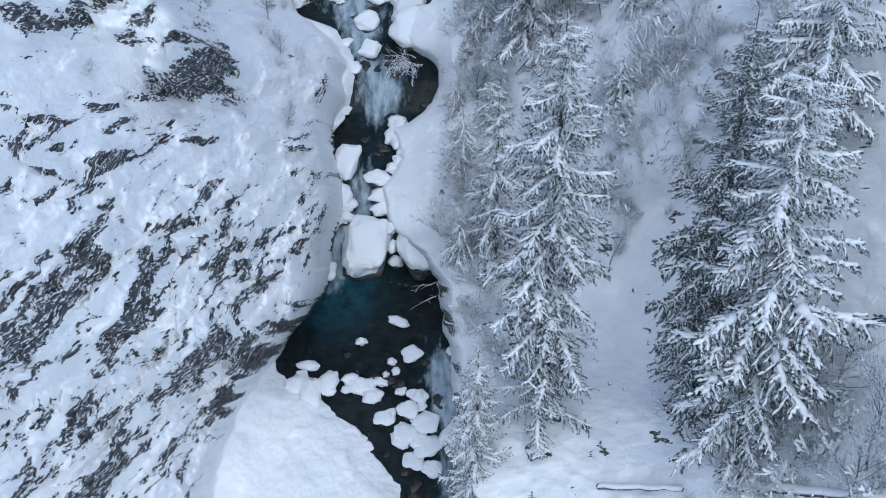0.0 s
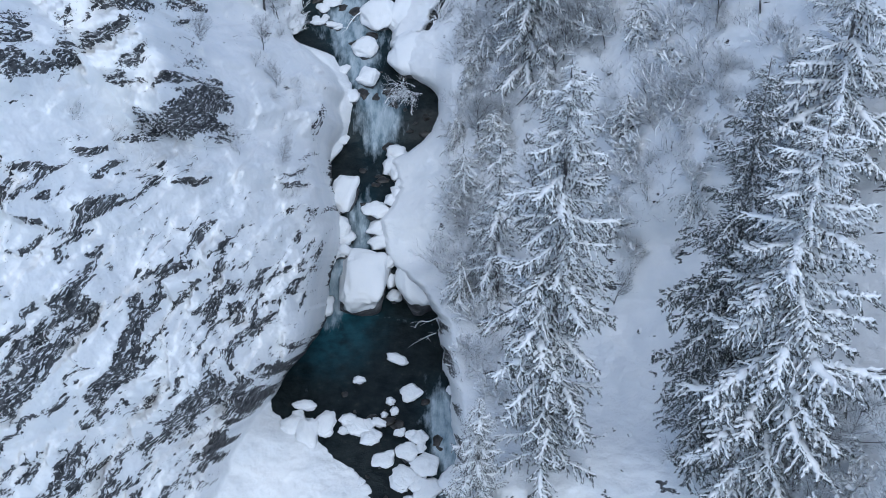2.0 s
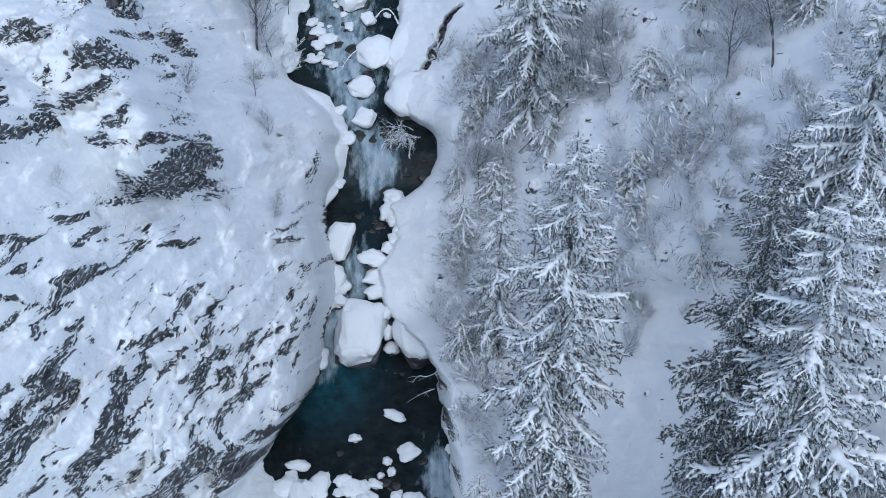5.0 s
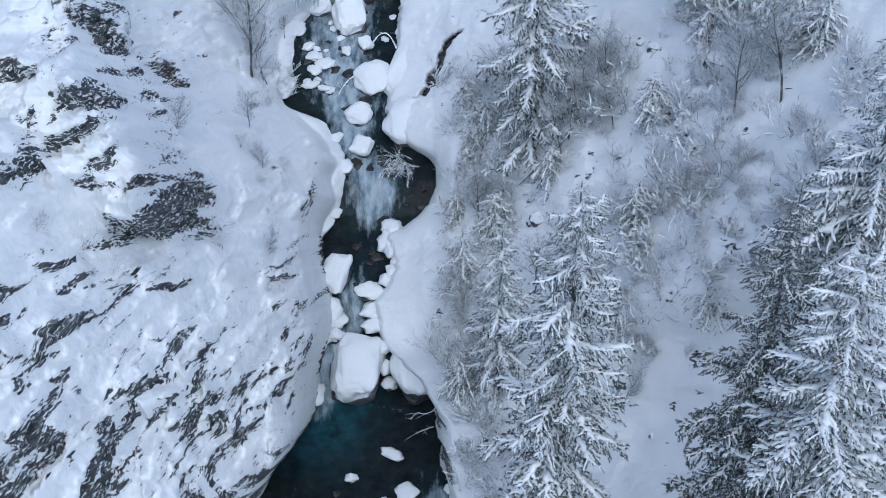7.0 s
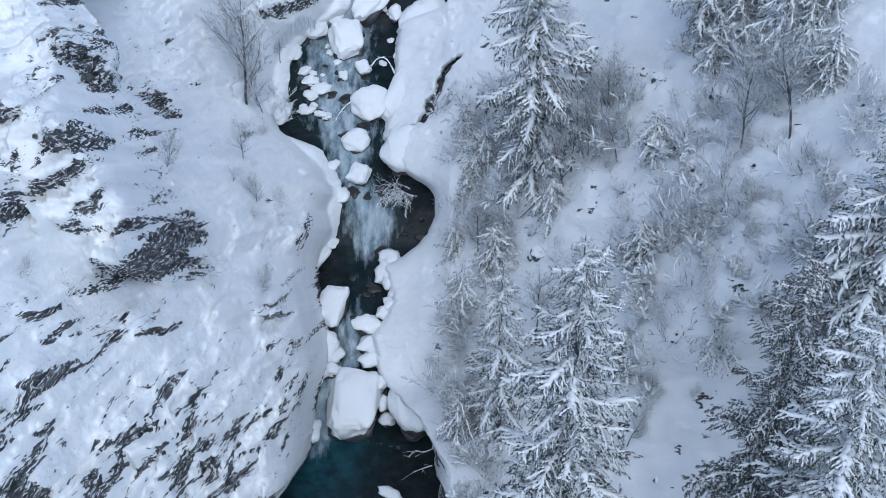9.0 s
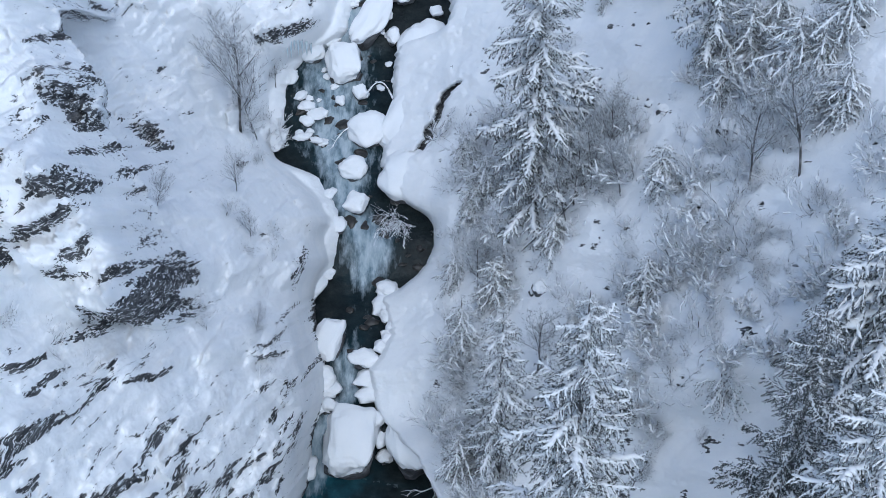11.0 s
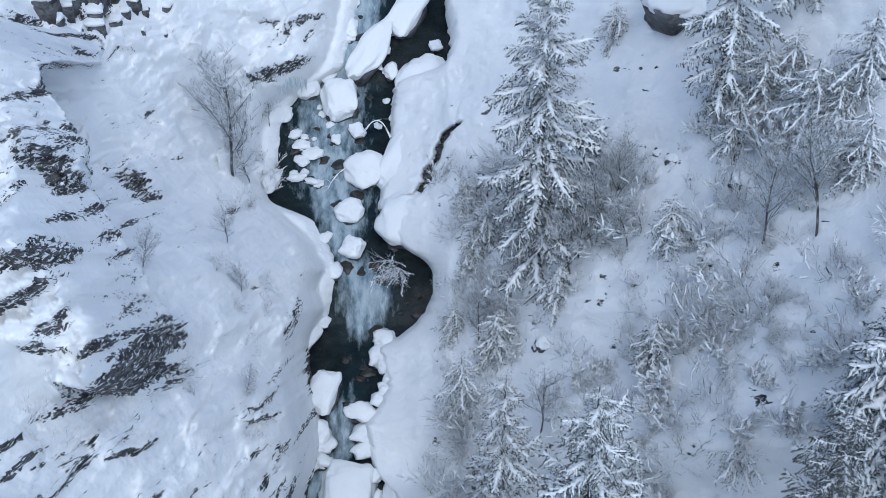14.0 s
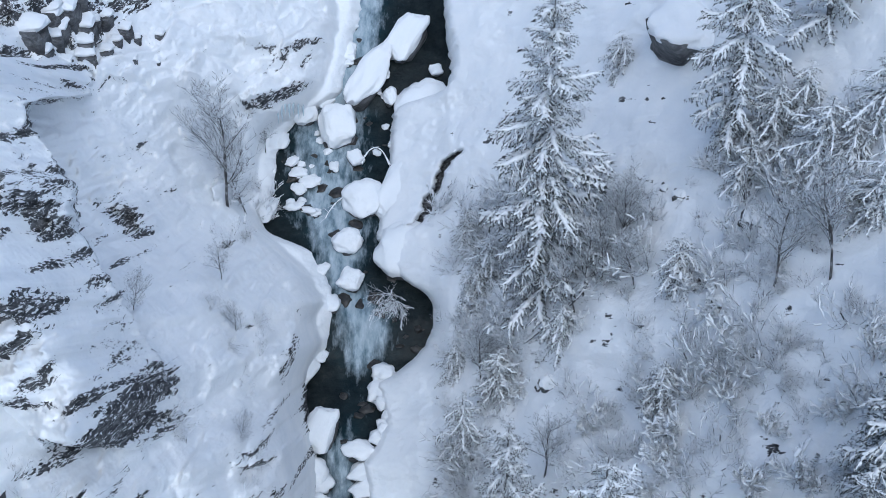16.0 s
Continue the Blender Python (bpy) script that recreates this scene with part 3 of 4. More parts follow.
def bough_mesh(seed, snow=1.0, hang=0.35, twigs=22, tufts=32):
    """A bough of unit length along x, drooping, with side twigs, fine needles and one branching mass of lumpy snow."""
    r = random.Random(seed)
    verts, faces, idx = [], [], []
    sway = r.uniform(-0.10, 0.10)

    def spine(t):
        return Vector((t, sway * math.sin(3 * t), 0.10 * t - hang * t * t + 0.17 * t ** 4))

    prev = spine(0)
    for k in range(1, 5):
        p = spine(k / 4)
        tube(verts, faces, idx, prev, p, 0.013 * (1.15 - (k - 1) / 4), 0.013 * (1.15 - k / 4), 4, 2)
        prev = p

    def needles(p0, p1, count, size):
        ax = (p1 - p0)
        for _ in range(count):
            p = p0 + ax * r.random() + Vector((r.uniform(-0.4, 0.4), r.uniform(-0.4, 0.4), r.uniform(-0.7, 0.15))) * size
            d = Vector((r.uniform(-1, 1), r.uniform(-1, 1), r.uniform(-1.3, 0.2))) * size + ax.normalized() * size * 0.5
            s = Vector((-d.y, d.x, r.uniform(-0.8, 0.8) * size)).normalized() * size * r.uniform(0.2, 0.42)
            n = len(verts)
            verts.extend([p - s, p + s, p + d])
            faces.append((n, n + 1, n + 2))
            idx.append(0)

    needles(spine(0.02), spine(0.5), 3 * tufts, 0.038)
    needles(spine(0.5), spine(1.0), 3 * tufts, 0.034)
    for i in range(twigs):
        t = min(0.98, 0.08 + 0.90 * (i + r.uniform(-0.5, 0.5)) / twigs)
        side = 1 if i % 2 else -1
        p = spine(t)
        ln = 0.46 * (1 - 0.66 * t) * r.uniform(0.45, 1.3) * (0.5 + min(1, t * 2.4) * 0.5)
        ang = radians(r.uniform(28, 78)) * side
        d = Vector((math.cos(ang), math.sin(ang), -0.15 - 0.65 * r.random())) * ln
        sag = Vector((0, 0, -0.25 * ln * r.random()))
        tube(verts, faces, idx, p, p + d, 0.006, 0.003, 3, 2)
        needles(p, p + d * 0.6, tufts // 2, 0.036)
        needles(p + d * 0.5, p + d + sag * 0.3, tufts - tufts // 2, 0.032)
        if r.random() < 0.35 + 0.5 * snow:
            end = r.uniform(0.55, 1.0) if snow > 0.6 else r.uniform(0.3, 0.8)
            n = 6
            w0 = r.uniform(0.012, 0.025) * (0.7 + 0.3 * snow)
            pts = [p + (d + sag * (q / n)) * (end * q / n) + Vector((r.uniform(-0.011, 0.011), r.uniform(-0.011, 0.011), 0.012)) for q in range(n + 1)]
            ws = [w0 * (r.uniform(0.9, 1.75) if (q + i) % 2 else r.uniform(0.3, 0.85)) * (0.55 if q == n else 1.0) for q in range(n + 1)]
            ridge(verts, faces, idx, pts, ws, [k * r.uniform(0.7, 1.2) for k in ws], 1)
    n = 26
    pts, ws = [], []
    for q in range(n + 1):
        x = 0.02 + 0.99 * q / n
        pts.append(spine(x) + Vector((0, r.uniform(-0.018, 0.018), 0.010 + r.uniform(-0.006, 0.006))))
        ws.append((0.018 + 0.024 * math.sin(math.pi * min(1, 0.15 + x * 0.8))) * (0.55 + 0.45 * min(1.2, snow)) * (r.uniform(0.8, 1.6) if r.random() < 0.3 + 0.3 * snow else r.uniform(0.2, 0.7)) * (0.5 if q == n else 1.0))
    ws[0] = 0.031
    ridge(verts, faces, idx, pts, ws, [k * r.uniform(0.6, 1.0) for k in ws], 1)
    wood, rolls = [k for k, m in enumerate(idx) if m != 1], [k for k, m in enumerate(idx) if m == 1]
    return (pick("bough", verts, faces, wood, [NEEDLES, BARK], [idx[k] // 2 for k in wood]), pick("snow_roll", verts, faces, rolls, [BRANCH_SNOW], None))


def pick(name, verts, faces, chosen, mats, mat_index):
    """A mesh of the chosen faces alone."""
    renum, vs, fs = {}, [], []
    for k in chosen:
        for i in faces[k]:
            if i not in renum:
                renum[i] = len(vs)
                vs.append(verts[i])
        fs.append(tuple(renum[i] for i in faces[k]))
    return mesh_from(name, vs, fs, mats, mat_index)


BOUGHS = [bough_mesh(s, 0.9, 0.26 + 0.09 * (s % 4)) for s in range(7)]
WHITE_BOUGHS = [bough_mesh(40 + s, 1.3, 0.30 + 0.09 * (s % 3)) for s in range(5)]
DARK_BOUGHS = [bough_mesh(20 + s, 0.30, 0.26 + 0.08 * (s % 3), 22, 40) for s in range(5)]
YOUNG_BOUGHS = [bough_mesh(60 + s, 1.0, 0.50 + 0.12 * (s % 3), 12, 16) for s in range(5)]


def trunk_mesh(height, radius, seed):
    r = random.Random(seed)
    verts, faces, idx = [], [], []
    n = 9
    pts = [Vector((0, 0, -0.8))] + [Vector((r.uniform(-0.04, 0.04), r.uniform(-0.04, 0.04), height * k / n)) for k in range(1, n + 1)]
    pipe(verts, faces, idx, pts, [radius * (1.02 - k / n) + 0.01 for k in range(n + 1)], 8, 0)
    return mesh_from("trunk", verts, faces, [BARK], idx)


def spruce(base, height, spread, seed, label, boughs=BOUGHS, bare=0.06, whorls=None, lean=(0, 0), full=1.0, group="snow-laden spruces", taper=0.72):
    """A spruce with its boughs in whorls; bare is the part of the trunk below them."""
    r = random.Random(seed)
    tree = tagged(new("spruce"), label, "tree", group)
    tree.matrix_basis = Matrix.Translation(base) @ pose(0, 0, 0, lean[0], lean[1], 0)
    part("trunk", trunk_mesh(height, 0.012 * height + 0.04, seed), tree)
    whorls = whorls or int(height * 1.3)
    for k in range(whorls):
        t = k / (whorls - 1)
        z = height * (bare + (1 - bare) * (t ** 0.85)) * 0.985
        ln = spread * ((1 - t) ** taper) * (0.60 + 0.40 * min(1, t * 2.6)) + 0.25
        count = max(5, int((7.0 - 2.2 * t) * full))
        turn0 = r.uniform(0, 360)
        for i in range(count):
            turn = turn0 + 360 * i / count + r.uniform(-18, 18)
            l = ln * r.uniform(0.6, 1.25)
            drop = -14 + 36 * t + r.uniform(-12, 12)
            me = boughs[r.randrange(len(boughs))]
            m = Matrix.Translation((0, 0, z + r.uniform(-0.25, 0.25))) @ pose(0, 0, 0, r.uniform(-12, 12), -drop, turn)
            wide = r.uniform(0.85, 1.15) * max(1.0, 1.6 / max(l, 0.8))
            bough = part("bough", me[0], tree, m=m @ Matrix.Diagonal((l, l * wide, l * wide, 1)))
            part("snow_roll", me[1], bough)
    return tree


def foot(x, y, sink=0.25):
    return foot_of(x, y) - Vector((0, 0, sink))


def spruce_to(x, y, top, spread, seed, label, **kw):
    b = foot(x, y)
    return spruce(b, top - b.z, spread, seed, label, **kw)


spruce_to(5.0, 51.8, 32.3, 3.4, 1, "tall spruce with long snow-laden boughs on the shelf", lean=(2.0, 0), bare=0.10, taper=0.56, full=0.85, boughs=BOUGHS + WHITE_BOUGHS)
spruce_to(12.3, 49.8, 33.0, 3.2, 2, "tall dark spruce with patchy snow on its boughs", boughs=DARK_BOUGHS, bare=0.10)
spruce_to(13.9, 46.3, 33.3, 4.3, 3, "broad spruce with heavy white boughs on the shelf", boughs=WHITE_BOUGHS, taper=0.5, full=0.85)
spruce_to(17.6, 57.5, 35.0, 3.6, 4, "spruce white with fresh snow on the slope", boughs=WHITE_BOUGHS)
spruce_to(5.0, 77.0, 32.3, 3.5, 5, "slender spruce with drooping snow-laden boughs above the stream", boughs=WHITE_BOUGHS, full=1.1)
spruce_to(1.7, 50.2, 13.9, 2.2, 6, "small spruce thick with snow at the edge of the shelf", boughs=WHITE_BOUGHS, full=1.2)
spruce_to(3.0, 64.4, 18.6, 2.2, 7, "middling frosted spruce behind a taller one", boughs=WHITE_BOUGHS)
spruce_to(13.4, 77.8, 36.0, 2.6, 8, "snowy spruce beside a grey rock on the slope", boughs=WHITE_BOUGHS)
spruce_to(17.5, 80.0, 39.0, 2.8, 9, "snowy spruce high on the slope", boughs=WHITE_BOUGHS)

# ---- frosted shrubs ----
def shrub_mesh(seed, stems=7, reach_out=0.7, clumps=0.0, lumps=(0.012, 0.030)):
    r = random.Random(seed)
    verts, faces, idx = [], [], []

    def grow(p, d, ln, rad, depth):
        for _ in range(3 if depth else 1):
            q = p + d * ln * (0.36 if depth else 0.75)
            tube(verts, faces, idx, p, q, rad, rad * 0.8, 3, 0)
            if r.random() < clumps:
                w = r.uniform(*lumps)
                ridge(verts, faces, idx, [p.lerp(q, 0.33 * i) + Vector((r.uniform(-0.01, 0.01), r.uniform(-0.01, 0.01), rad)) for i in range(4)], [w * r.uniform(0.4, 1.3) for i in range(4)], [w * r.uniform(0.4, 1.0) for i in range(4)], 1)
            d = (d + Vector((r.uniform(-0.25, 0.25), r.uniform(-0.25, 0.25), r.uniform(-0.15, 0.2)))).normalized()
            p, rad = q, rad * 0.8
            if depth > 0:
                for _ in range(2):
                    e = (d + Vector((r.uniform(-1, 1), r.uniform(-1, 1), r.uniform(-0.5, 0.7))) * 0.8).normalized()
                    grow(p, e, ln * r.uniform(0.5, 0.75), rad * 0.75, depth - 1)

    for i in range(stems):
        t = 2 * math.pi * (i + r.random()) / stems
        d = Vector((math.cos(t) * reach_out, math.sin(t) * reach_out, r.uniform(0.6, 1.1))).normalized()
        grow(Vector((0, 0, -0.05)), d, r.uniform(0.35, 0.6), 0.013, 2)
    return mesh_from("shrub", verts, faces, [FROST_TWIG, BRANCH_SNOW], idx)


SHRUBS = [shrub_mesh(300 + s, 6 + s % 3, 0.5 + 0.15 * (s % 4), (0.05, 0.12, 0.35)[s % 3], (0.012, 0.028)) for s in range(7)]
SNOWY_SHRUBS = [shrub_mesh(330 + s, 6, 0.55, 0.8, (0.018, 0.05)) for s in range(4)]


def shrub(a, b, size, k):
    ob = new("shrub", SHRUBS[k % 7])
    ob.matrix_basis = Matrix.Translation(ground_point(a, b) - Vector((0, 0, 0.1))) @ pose(0, 0, 0, rng.uniform(-5, 35), rng.uniform(-15, 15), rng.uniform(0, 360)) @ Matrix.Diagonal((size, size, size * rng.uniform(0.8, 1.2), 1))
    return tagged(ob, "leafless shrub with hoarfrost on its fine twigs", "shrub", "frosted shrubs")


def snowy_shrub(a, b, size, k, lift=-0.1):
    ob = new("shrub", SNOWY_SHRUBS[k % 4])
    ob.matrix_basis = Matrix.Translation(ground_point(a, b, lift)) @ pose(0, 0, 0, rng.uniform(0, 30), rng.uniform(-15, 15), rng.uniform(0, 360)) @ Matrix.Diagonal((size, size, size * rng.uniform(0.8, 1.1), 1))
    return tagged(ob, "low shrub loaded with clumps of fresh snow", "shrub", "snow-loaded shrubs")


for k, (a, b, size) in enumerate([(11.6, 19.2, 2.2), (11.9, 18.4, 1.8), (12.4, 17.4, 1.6), (9.6, 13.6, 2.0), (10.4, 13.0, 2.0), (10.0, 12.2, 1.8), (3.3, 14.4, 2.0), (2.6, 13.8, 1.7), (4.0, 14.0, 1.5), (13.6, 13.6, 1.8), (14.6, 11.8, 2.0), (12.8, 11.4, 1.6),
                                  (2.0, 18.8, 2.2), (1.6, 17.9, 1.8), (14.4, 24.4, 2.0), (15.6, 23.8, 2.2), (16.4, 22.8, 1.8), (13.4, 25.6, 1.6), (9.2, 23.8, 1.6), (8.6, 22.8, 1.8), (6.8, 12.8, 1.6), (7.6, 13.6, 1.4), (11.2, 15.0, 1.5), (12.2, 14.6, 1.6),
                                  (9.0, 10.4, 1.8), (9.6, 9.2, 1.6), (10.4, 7.6, 1.5), (2.0, 4.0, 2.0), (1.6, 2.4, 1.8), (2.8, 0.4, 1.8), (16.6, -3.6, 2.2), (15.6, -5.0, 2.0), (17.4, -6.2, 2.2), (17.6, -2.2, 2.4), (15.0, -3.0, 1.9), (18.4, -4.8, 2.4), (16.8, -0.6, 2.0), (14.6, -6.0, 1.8), (16.0, 14.6, 1.8), (17.0, 16.8, 1.8)]):
    snowy_shrub(a, b, size, k)
# small shrubs rooted in the ledges of the crag
for k, (a, b, size) in enumerate([(-8.0, 11.2, 1.7), (-8.4, 10.6, 1.3), (-11.2, 13.6, 1.6), (-10.7, 13.0, 1.3), (-11.9, 13.0, 1.2), (-14.6, 11.9, 1.5), (-14.0, 11.7, 1.2), (-16.4, 13.6, 1.4), (-15.0, 13.0, 1.2), (-8.6, 16.0, 1.4), (-9.3, 15.2, 1.3),
                                  (-9.8, 16.6, 1.2), (-9.0, 14.2, 1.1), (-10.6, 18.4, 1.3), (-11.0, 21.4, 1.6), (-10.4, 21.9, 1.5), (-11.8, 21.8, 1.2), (-8.9, 17.6, 1.2), (-10.3, 23.4, 1.7), (-9.9, 24.2, 1.6), (-10.5, 24.6, 1.5)]):
    ob = tagged(new("shrub", SHRUBS[(0, 1, 3, 4)[k % 4]]), "thin leafless shrub rooted in a snowy ledge of the crag", "shrub", "shrubs on the crag")
    ob.matrix_basis = Matrix.Translation(ground_point(a, b, 0.25)) @ pose(0, 0, 0, 20 + 9 * (k % 3), 12 * (k % 4) - 12, 67 * k) @ Matrix.Diagonal((size, size, size, 1))
# the frosted bush that hangs over the rapids
for k, (a, b, size) in enumerate([(-2.7, 18.7, 2.0), (-2.2, 18.3, 1.8), (-3.1, 18.2, 1.5)]):
    ob = tagged(new("shrub", SHRUBS[(0, 1, 3)[k]]), "frosted bush hanging from the bank over the rapids", "shrub", "frosted shrubs")
    ob.matrix_basis = Matrix.Translation(place(a, b, 2.6)) @ pose(0, 0, 0, 75 + 10 * k, 0, 20 * k - 15) @ Matrix.Diagonal((size, size, size, 1))

k = 0
for ca, cb, ra, rb, count in [(1.2, 8.5, 1.2, 4.5, 34), (2.4, 16.5, 2.2, 2.4, 24), (8.0, 12.0, 3.4, 4.0, 42), (12.5, 16.5, 3.6, 4.0, 52), (15, 23, 3.0, 4.4, 44), (7.6, 20.5, 3.0, 4.0, 24),
                              (15, -6, 2.6, 3.4, 20), (14.5, -2.8, 2.4, 2.4, 16), (3.5, 2.0, 2.4, 4.0, 18), (2.9, 20.5, 2.4, 2.4, 30), (-11, 24.4, 1.4, 1.4, 6), (6.6, 22.6, 1.8, 2.6, 22), (2.8, 23.4, 0.9, 2.0, 12), (17.5, 27.0, 1.8, 3.0, 16), (18.0, 21.0, 1.4, 2.4, 10)]:
    for _ in range(int(count * 0.60)):
        shrub(ca + rng.gauss(0, ra * 0.6), cb + rng.gauss(0, rb * 0.6), rng.uniform(1.2, 2.8), k)
        k += 1

# the thickets behind them, too fine to tell apart
tv, tf, ti_ = [], [], []
for ca, cb, ra, rb, count in [(9.0, 14.0, 4.0, 5.0, 26), (13.5, 18.0, 3.6, 5.0, 34), (3.2, 18.0, 2.6, 4.0, 24), (1.4, 8.0, 1.0, 4.0, 24), (16.0, 10.0, 2.5, 5.0, 14), (15.5, 22.0, 2.5, 4.0, 16)]:
    for _ in range(count):
        me = SHRUBS[rng.randrange(7)]
        z = rng.uniform(0.7, 1.7)
        m = Matrix.Translation(ground_point(ca + rng.gauss(0, ra * 0.6), cb + rng.gauss(0, rb * 0.6)) - Vector((0, 0, 0.1))) @ pose(0, 0, 0, rng.uniform(0, 40), rng.uniform(-15, 15), rng.uniform(0, 360)) @ Matrix.Diagonal((z, z, z, 1))
        co = np.empty(len(me.vertices) * 3)
        me.vertices.foreach_get("co", co)
        n = len(tv)
        mm = np.array(m)
        tv.extend((co.reshape(-1, 3) @ mm[:3, :3].T + mm[:3, 3]).tolist())
        tf.extend([tuple(n + i for i in p.vertices) for p in me.polygons])
        ti_.extend([p.material_index for p in me.polygons])
tagged(new("thicket", mesh_from("thicket", tv, tf, [FROST_TWIG, BRANCH_SNOW], ti_)), "low thicket of frosted twigs over the snowy slope", "thicket", kind="stuff")

# ---- leafless trees ----
def bare_tree_meshes(seed, height, lean, fine=3):
    """A slender leafless tree: its trunk with limbs, and its frosted twigs."""
    r = random.Random(seed)
    tv, tf, ti, wv, wf_, wi = [], [], [], [], [], []

    def grow(p, d, ln, rad, depth):
        steps = {fine: 6, fine - 1: 4}.get(depth, 2)
        for q in range(steps):
            e = p + d * (ln / steps)
            if depth >= fine - 1:
                tube(tv, tf, ti, p, e, rad, rad * 0.88, 5 if depth == fine else 3, 0)
            else:
                tube(wv, wf_, wi, p, e, rad, rad * 0.85, 3, 0)
            p, rad = e, rad * 0.88
            d = (d + Vector((r.uniform(-0.14, 0.14), r.uniform(-0.14, 0.14), r.uniform(-0.02, 0.10)))).normalized()
            if depth > 0 and (depth < fine or q > 0):
                for _ in range(4 if depth == fine - 1 else 3):
                    b = (d * 0.8 + Vector((r.uniform(-1, 1), r.uniform(-1, 1), r.uniform(-0.1, 0.5)))).normalized()
                    grow(p, b, ln * r.uniform(0.32, 0.5) * (1.0 if depth < fine else 1.15 - 0.1 * q), max(rad * 0.5, 0.0075), depth - 1)

    grow(Vector((0, 0, -0.2)), Vector((lean[0], lean[1], 1)).normalized(), height * 0.86, 0.012 + 0.010 * height, fine)
    return mesh_from("trunk", tv, tf, [BARK], ti), mesh_from("twig_crown", wv, wf_, [BARE_TWIG], wi)


def bare_tree(base, meshes, turn=0, size=1.0, label="slender leafless tree with frosted twigs on the snow"):
    tree = tagged(new("bare_tree"), label, "tree", "leafless trees")
    tree.matrix_basis = Matrix.Translation(base) @ pose(0, 0, 0, 0, 0, turn) @ Matrix.Diagonal((size, size, size, 1))
    part("trunk", meshes[0], tree)
    part("twig_crown", meshes[1], tree, "white with hoarfrost")
    return tree


SLENDER = [bare_tree_meshes(500 + s, 5.0, (0.15 * math.sin(s), -0.1)) for s in range(4)]
bare_tree(ground_point(-11.6, 23.4), SLENDER[0], 0, 1.5, "leafless tree with frosted twigs above the stream bank")
for i, (a, b, turn, size) in enumerate([(-11.3, 23.7, 150, 1.1), (-10.9, 23.2, 250, 0.8), (-10.6, 19.6, 60, 0.5), (7.0, 19.0, 0, 0.9), (7.8, 19.6, 120, 0.8), (6.6, 18.2, 220, 0.75), (5.0, 10.6, 40, 0.8), (14.2, 19.5, 70, 1.0), (16.2, 20.0, 150, 1.1),
                                       (8.2, 20.6, 20, 0.9), (8.7, 21.6, 100, 0.8), (7.5, 21.8, 300, 0.85), (9.2, 19.4, 210, 0.7), (15.4, -4.5, 10, 0.9), (17.2, -5.5, 80, 1.1), (16.4, -2.5, 160, 1.0), (15.3, -1.6, 40, 0.9), (17.6, -1.0, 290, 1.0), (18.2, -3.6, 200, 1.2), (16.2, 0.6, 100, 0.8), (14.4, -4.2, 330, 0.7), (-13.0, 18.5, 15, 0.45), (-10.4, 27.0, 200, 0.5), (2.2, 14.5, 200, 0.7), (9.4, 5.0, 0, 0.55), (-8.9, 12.4, 30, 0.4), (-12.6, 13.6, 90, 0.45), (-9.6, 17.0, 10, 0.4)]):
    bare_tree(ground_point(a, b), SLENDER[(i + 1) % 4], turn, size)

# ---- small snow-laden spruces ----
for i, (a, b, height, spread) in enumerate([(9.9, 14.0, 3.2, 1.5), (3.0, 13.6, 3.4, 1.5), (10.8, 19.6, 2.8, 1.3), (1.9, 18.6, 2.6, 1.3), (2.4, 6.0, 5.0, 1.7), (1.2, 11.0, 4.2, 1.6), (1.0, 5.0, 3.4, 1.4), (4.6, -1.0, 4.0, 1.6),
                                           (15.0, 26.0, 3.4, 1.8), (13.8, 24.0, 2.6, 1.6), (9.0, 9.0, 2.6, 1.4), (0.9, 14.6, 2.2, 1.1), (9.4, 30.6, 2.0, 1.0), (16.4, 11.5, 5.0, 2.0), (16.2, 27.0, 3.0, 1.8), (17.4, 24.6, 2.6, 1.6), (16.5, 24.6, 4.0, 2.2), (18.4, 26.2, 4.2, 2.2), (17.9, 22.4, 3.4, 2.0), (13.0, 10.2, 2.6, 1.5), (6.0, 16.8, 2.4, 1.3), (1.6, 21.4, 2.4, 1.2), (2.6, 19.6, 3.0, 1.4)]):
    spruce(ground_point(a, b, -0.2), height, spread, 40 + i, "young spruce bent under clumps of snow", boughs=YOUNG_BOUGHS, bare=0.02, whorls=8, full=1.25, taper=0.9, group="young spruces")

# ---- snow pillows on stones along the water ----
PILLOWS = []
for q in range(5):
    v, f = lump(400 + q, 0.6, 0.42, cut=-0.2, cells=3)
    PILLOWS.append(mesh_from("snow_cap", v, f, [SNOW]))
SMALL_STONES = []
for q in range(4):
    v, f = lump(440 + q, 0.7, 0.5, angular=q % 2 == 0, cells=2)
    SMALL_STONES.append(mesh_from("stone", v, f, [ROCK]))


def pillow(a, b, w, l, t, k, sink=0.0):
    rise = float(stations(np.array([b]), LS, LEVEL)[0]) - sink
    ob = tagged(new("snowy_stone"), "small stone in the water under a pillow of snow", "stone", "snow pillows along the water")
    ob.matrix_basis = Matrix.Translation(place(a, b, rise)) @ pose(0, 0, 0, 10, 0, rng.uniform(-40, 40))
    part("stone", SMALL_STONES[k % 4], ob, m=Matrix.LocRotScale((0, 0, 0), None, (w * 0.45, l * 0.45, t * 0.7)))
    part("snow_cap", PILLOWS[k % 5], ob, m=Matrix.LocRotScale((0, 0, t * 0.45), None, (w * 0.52, l * 0.52, t * 0.7)))


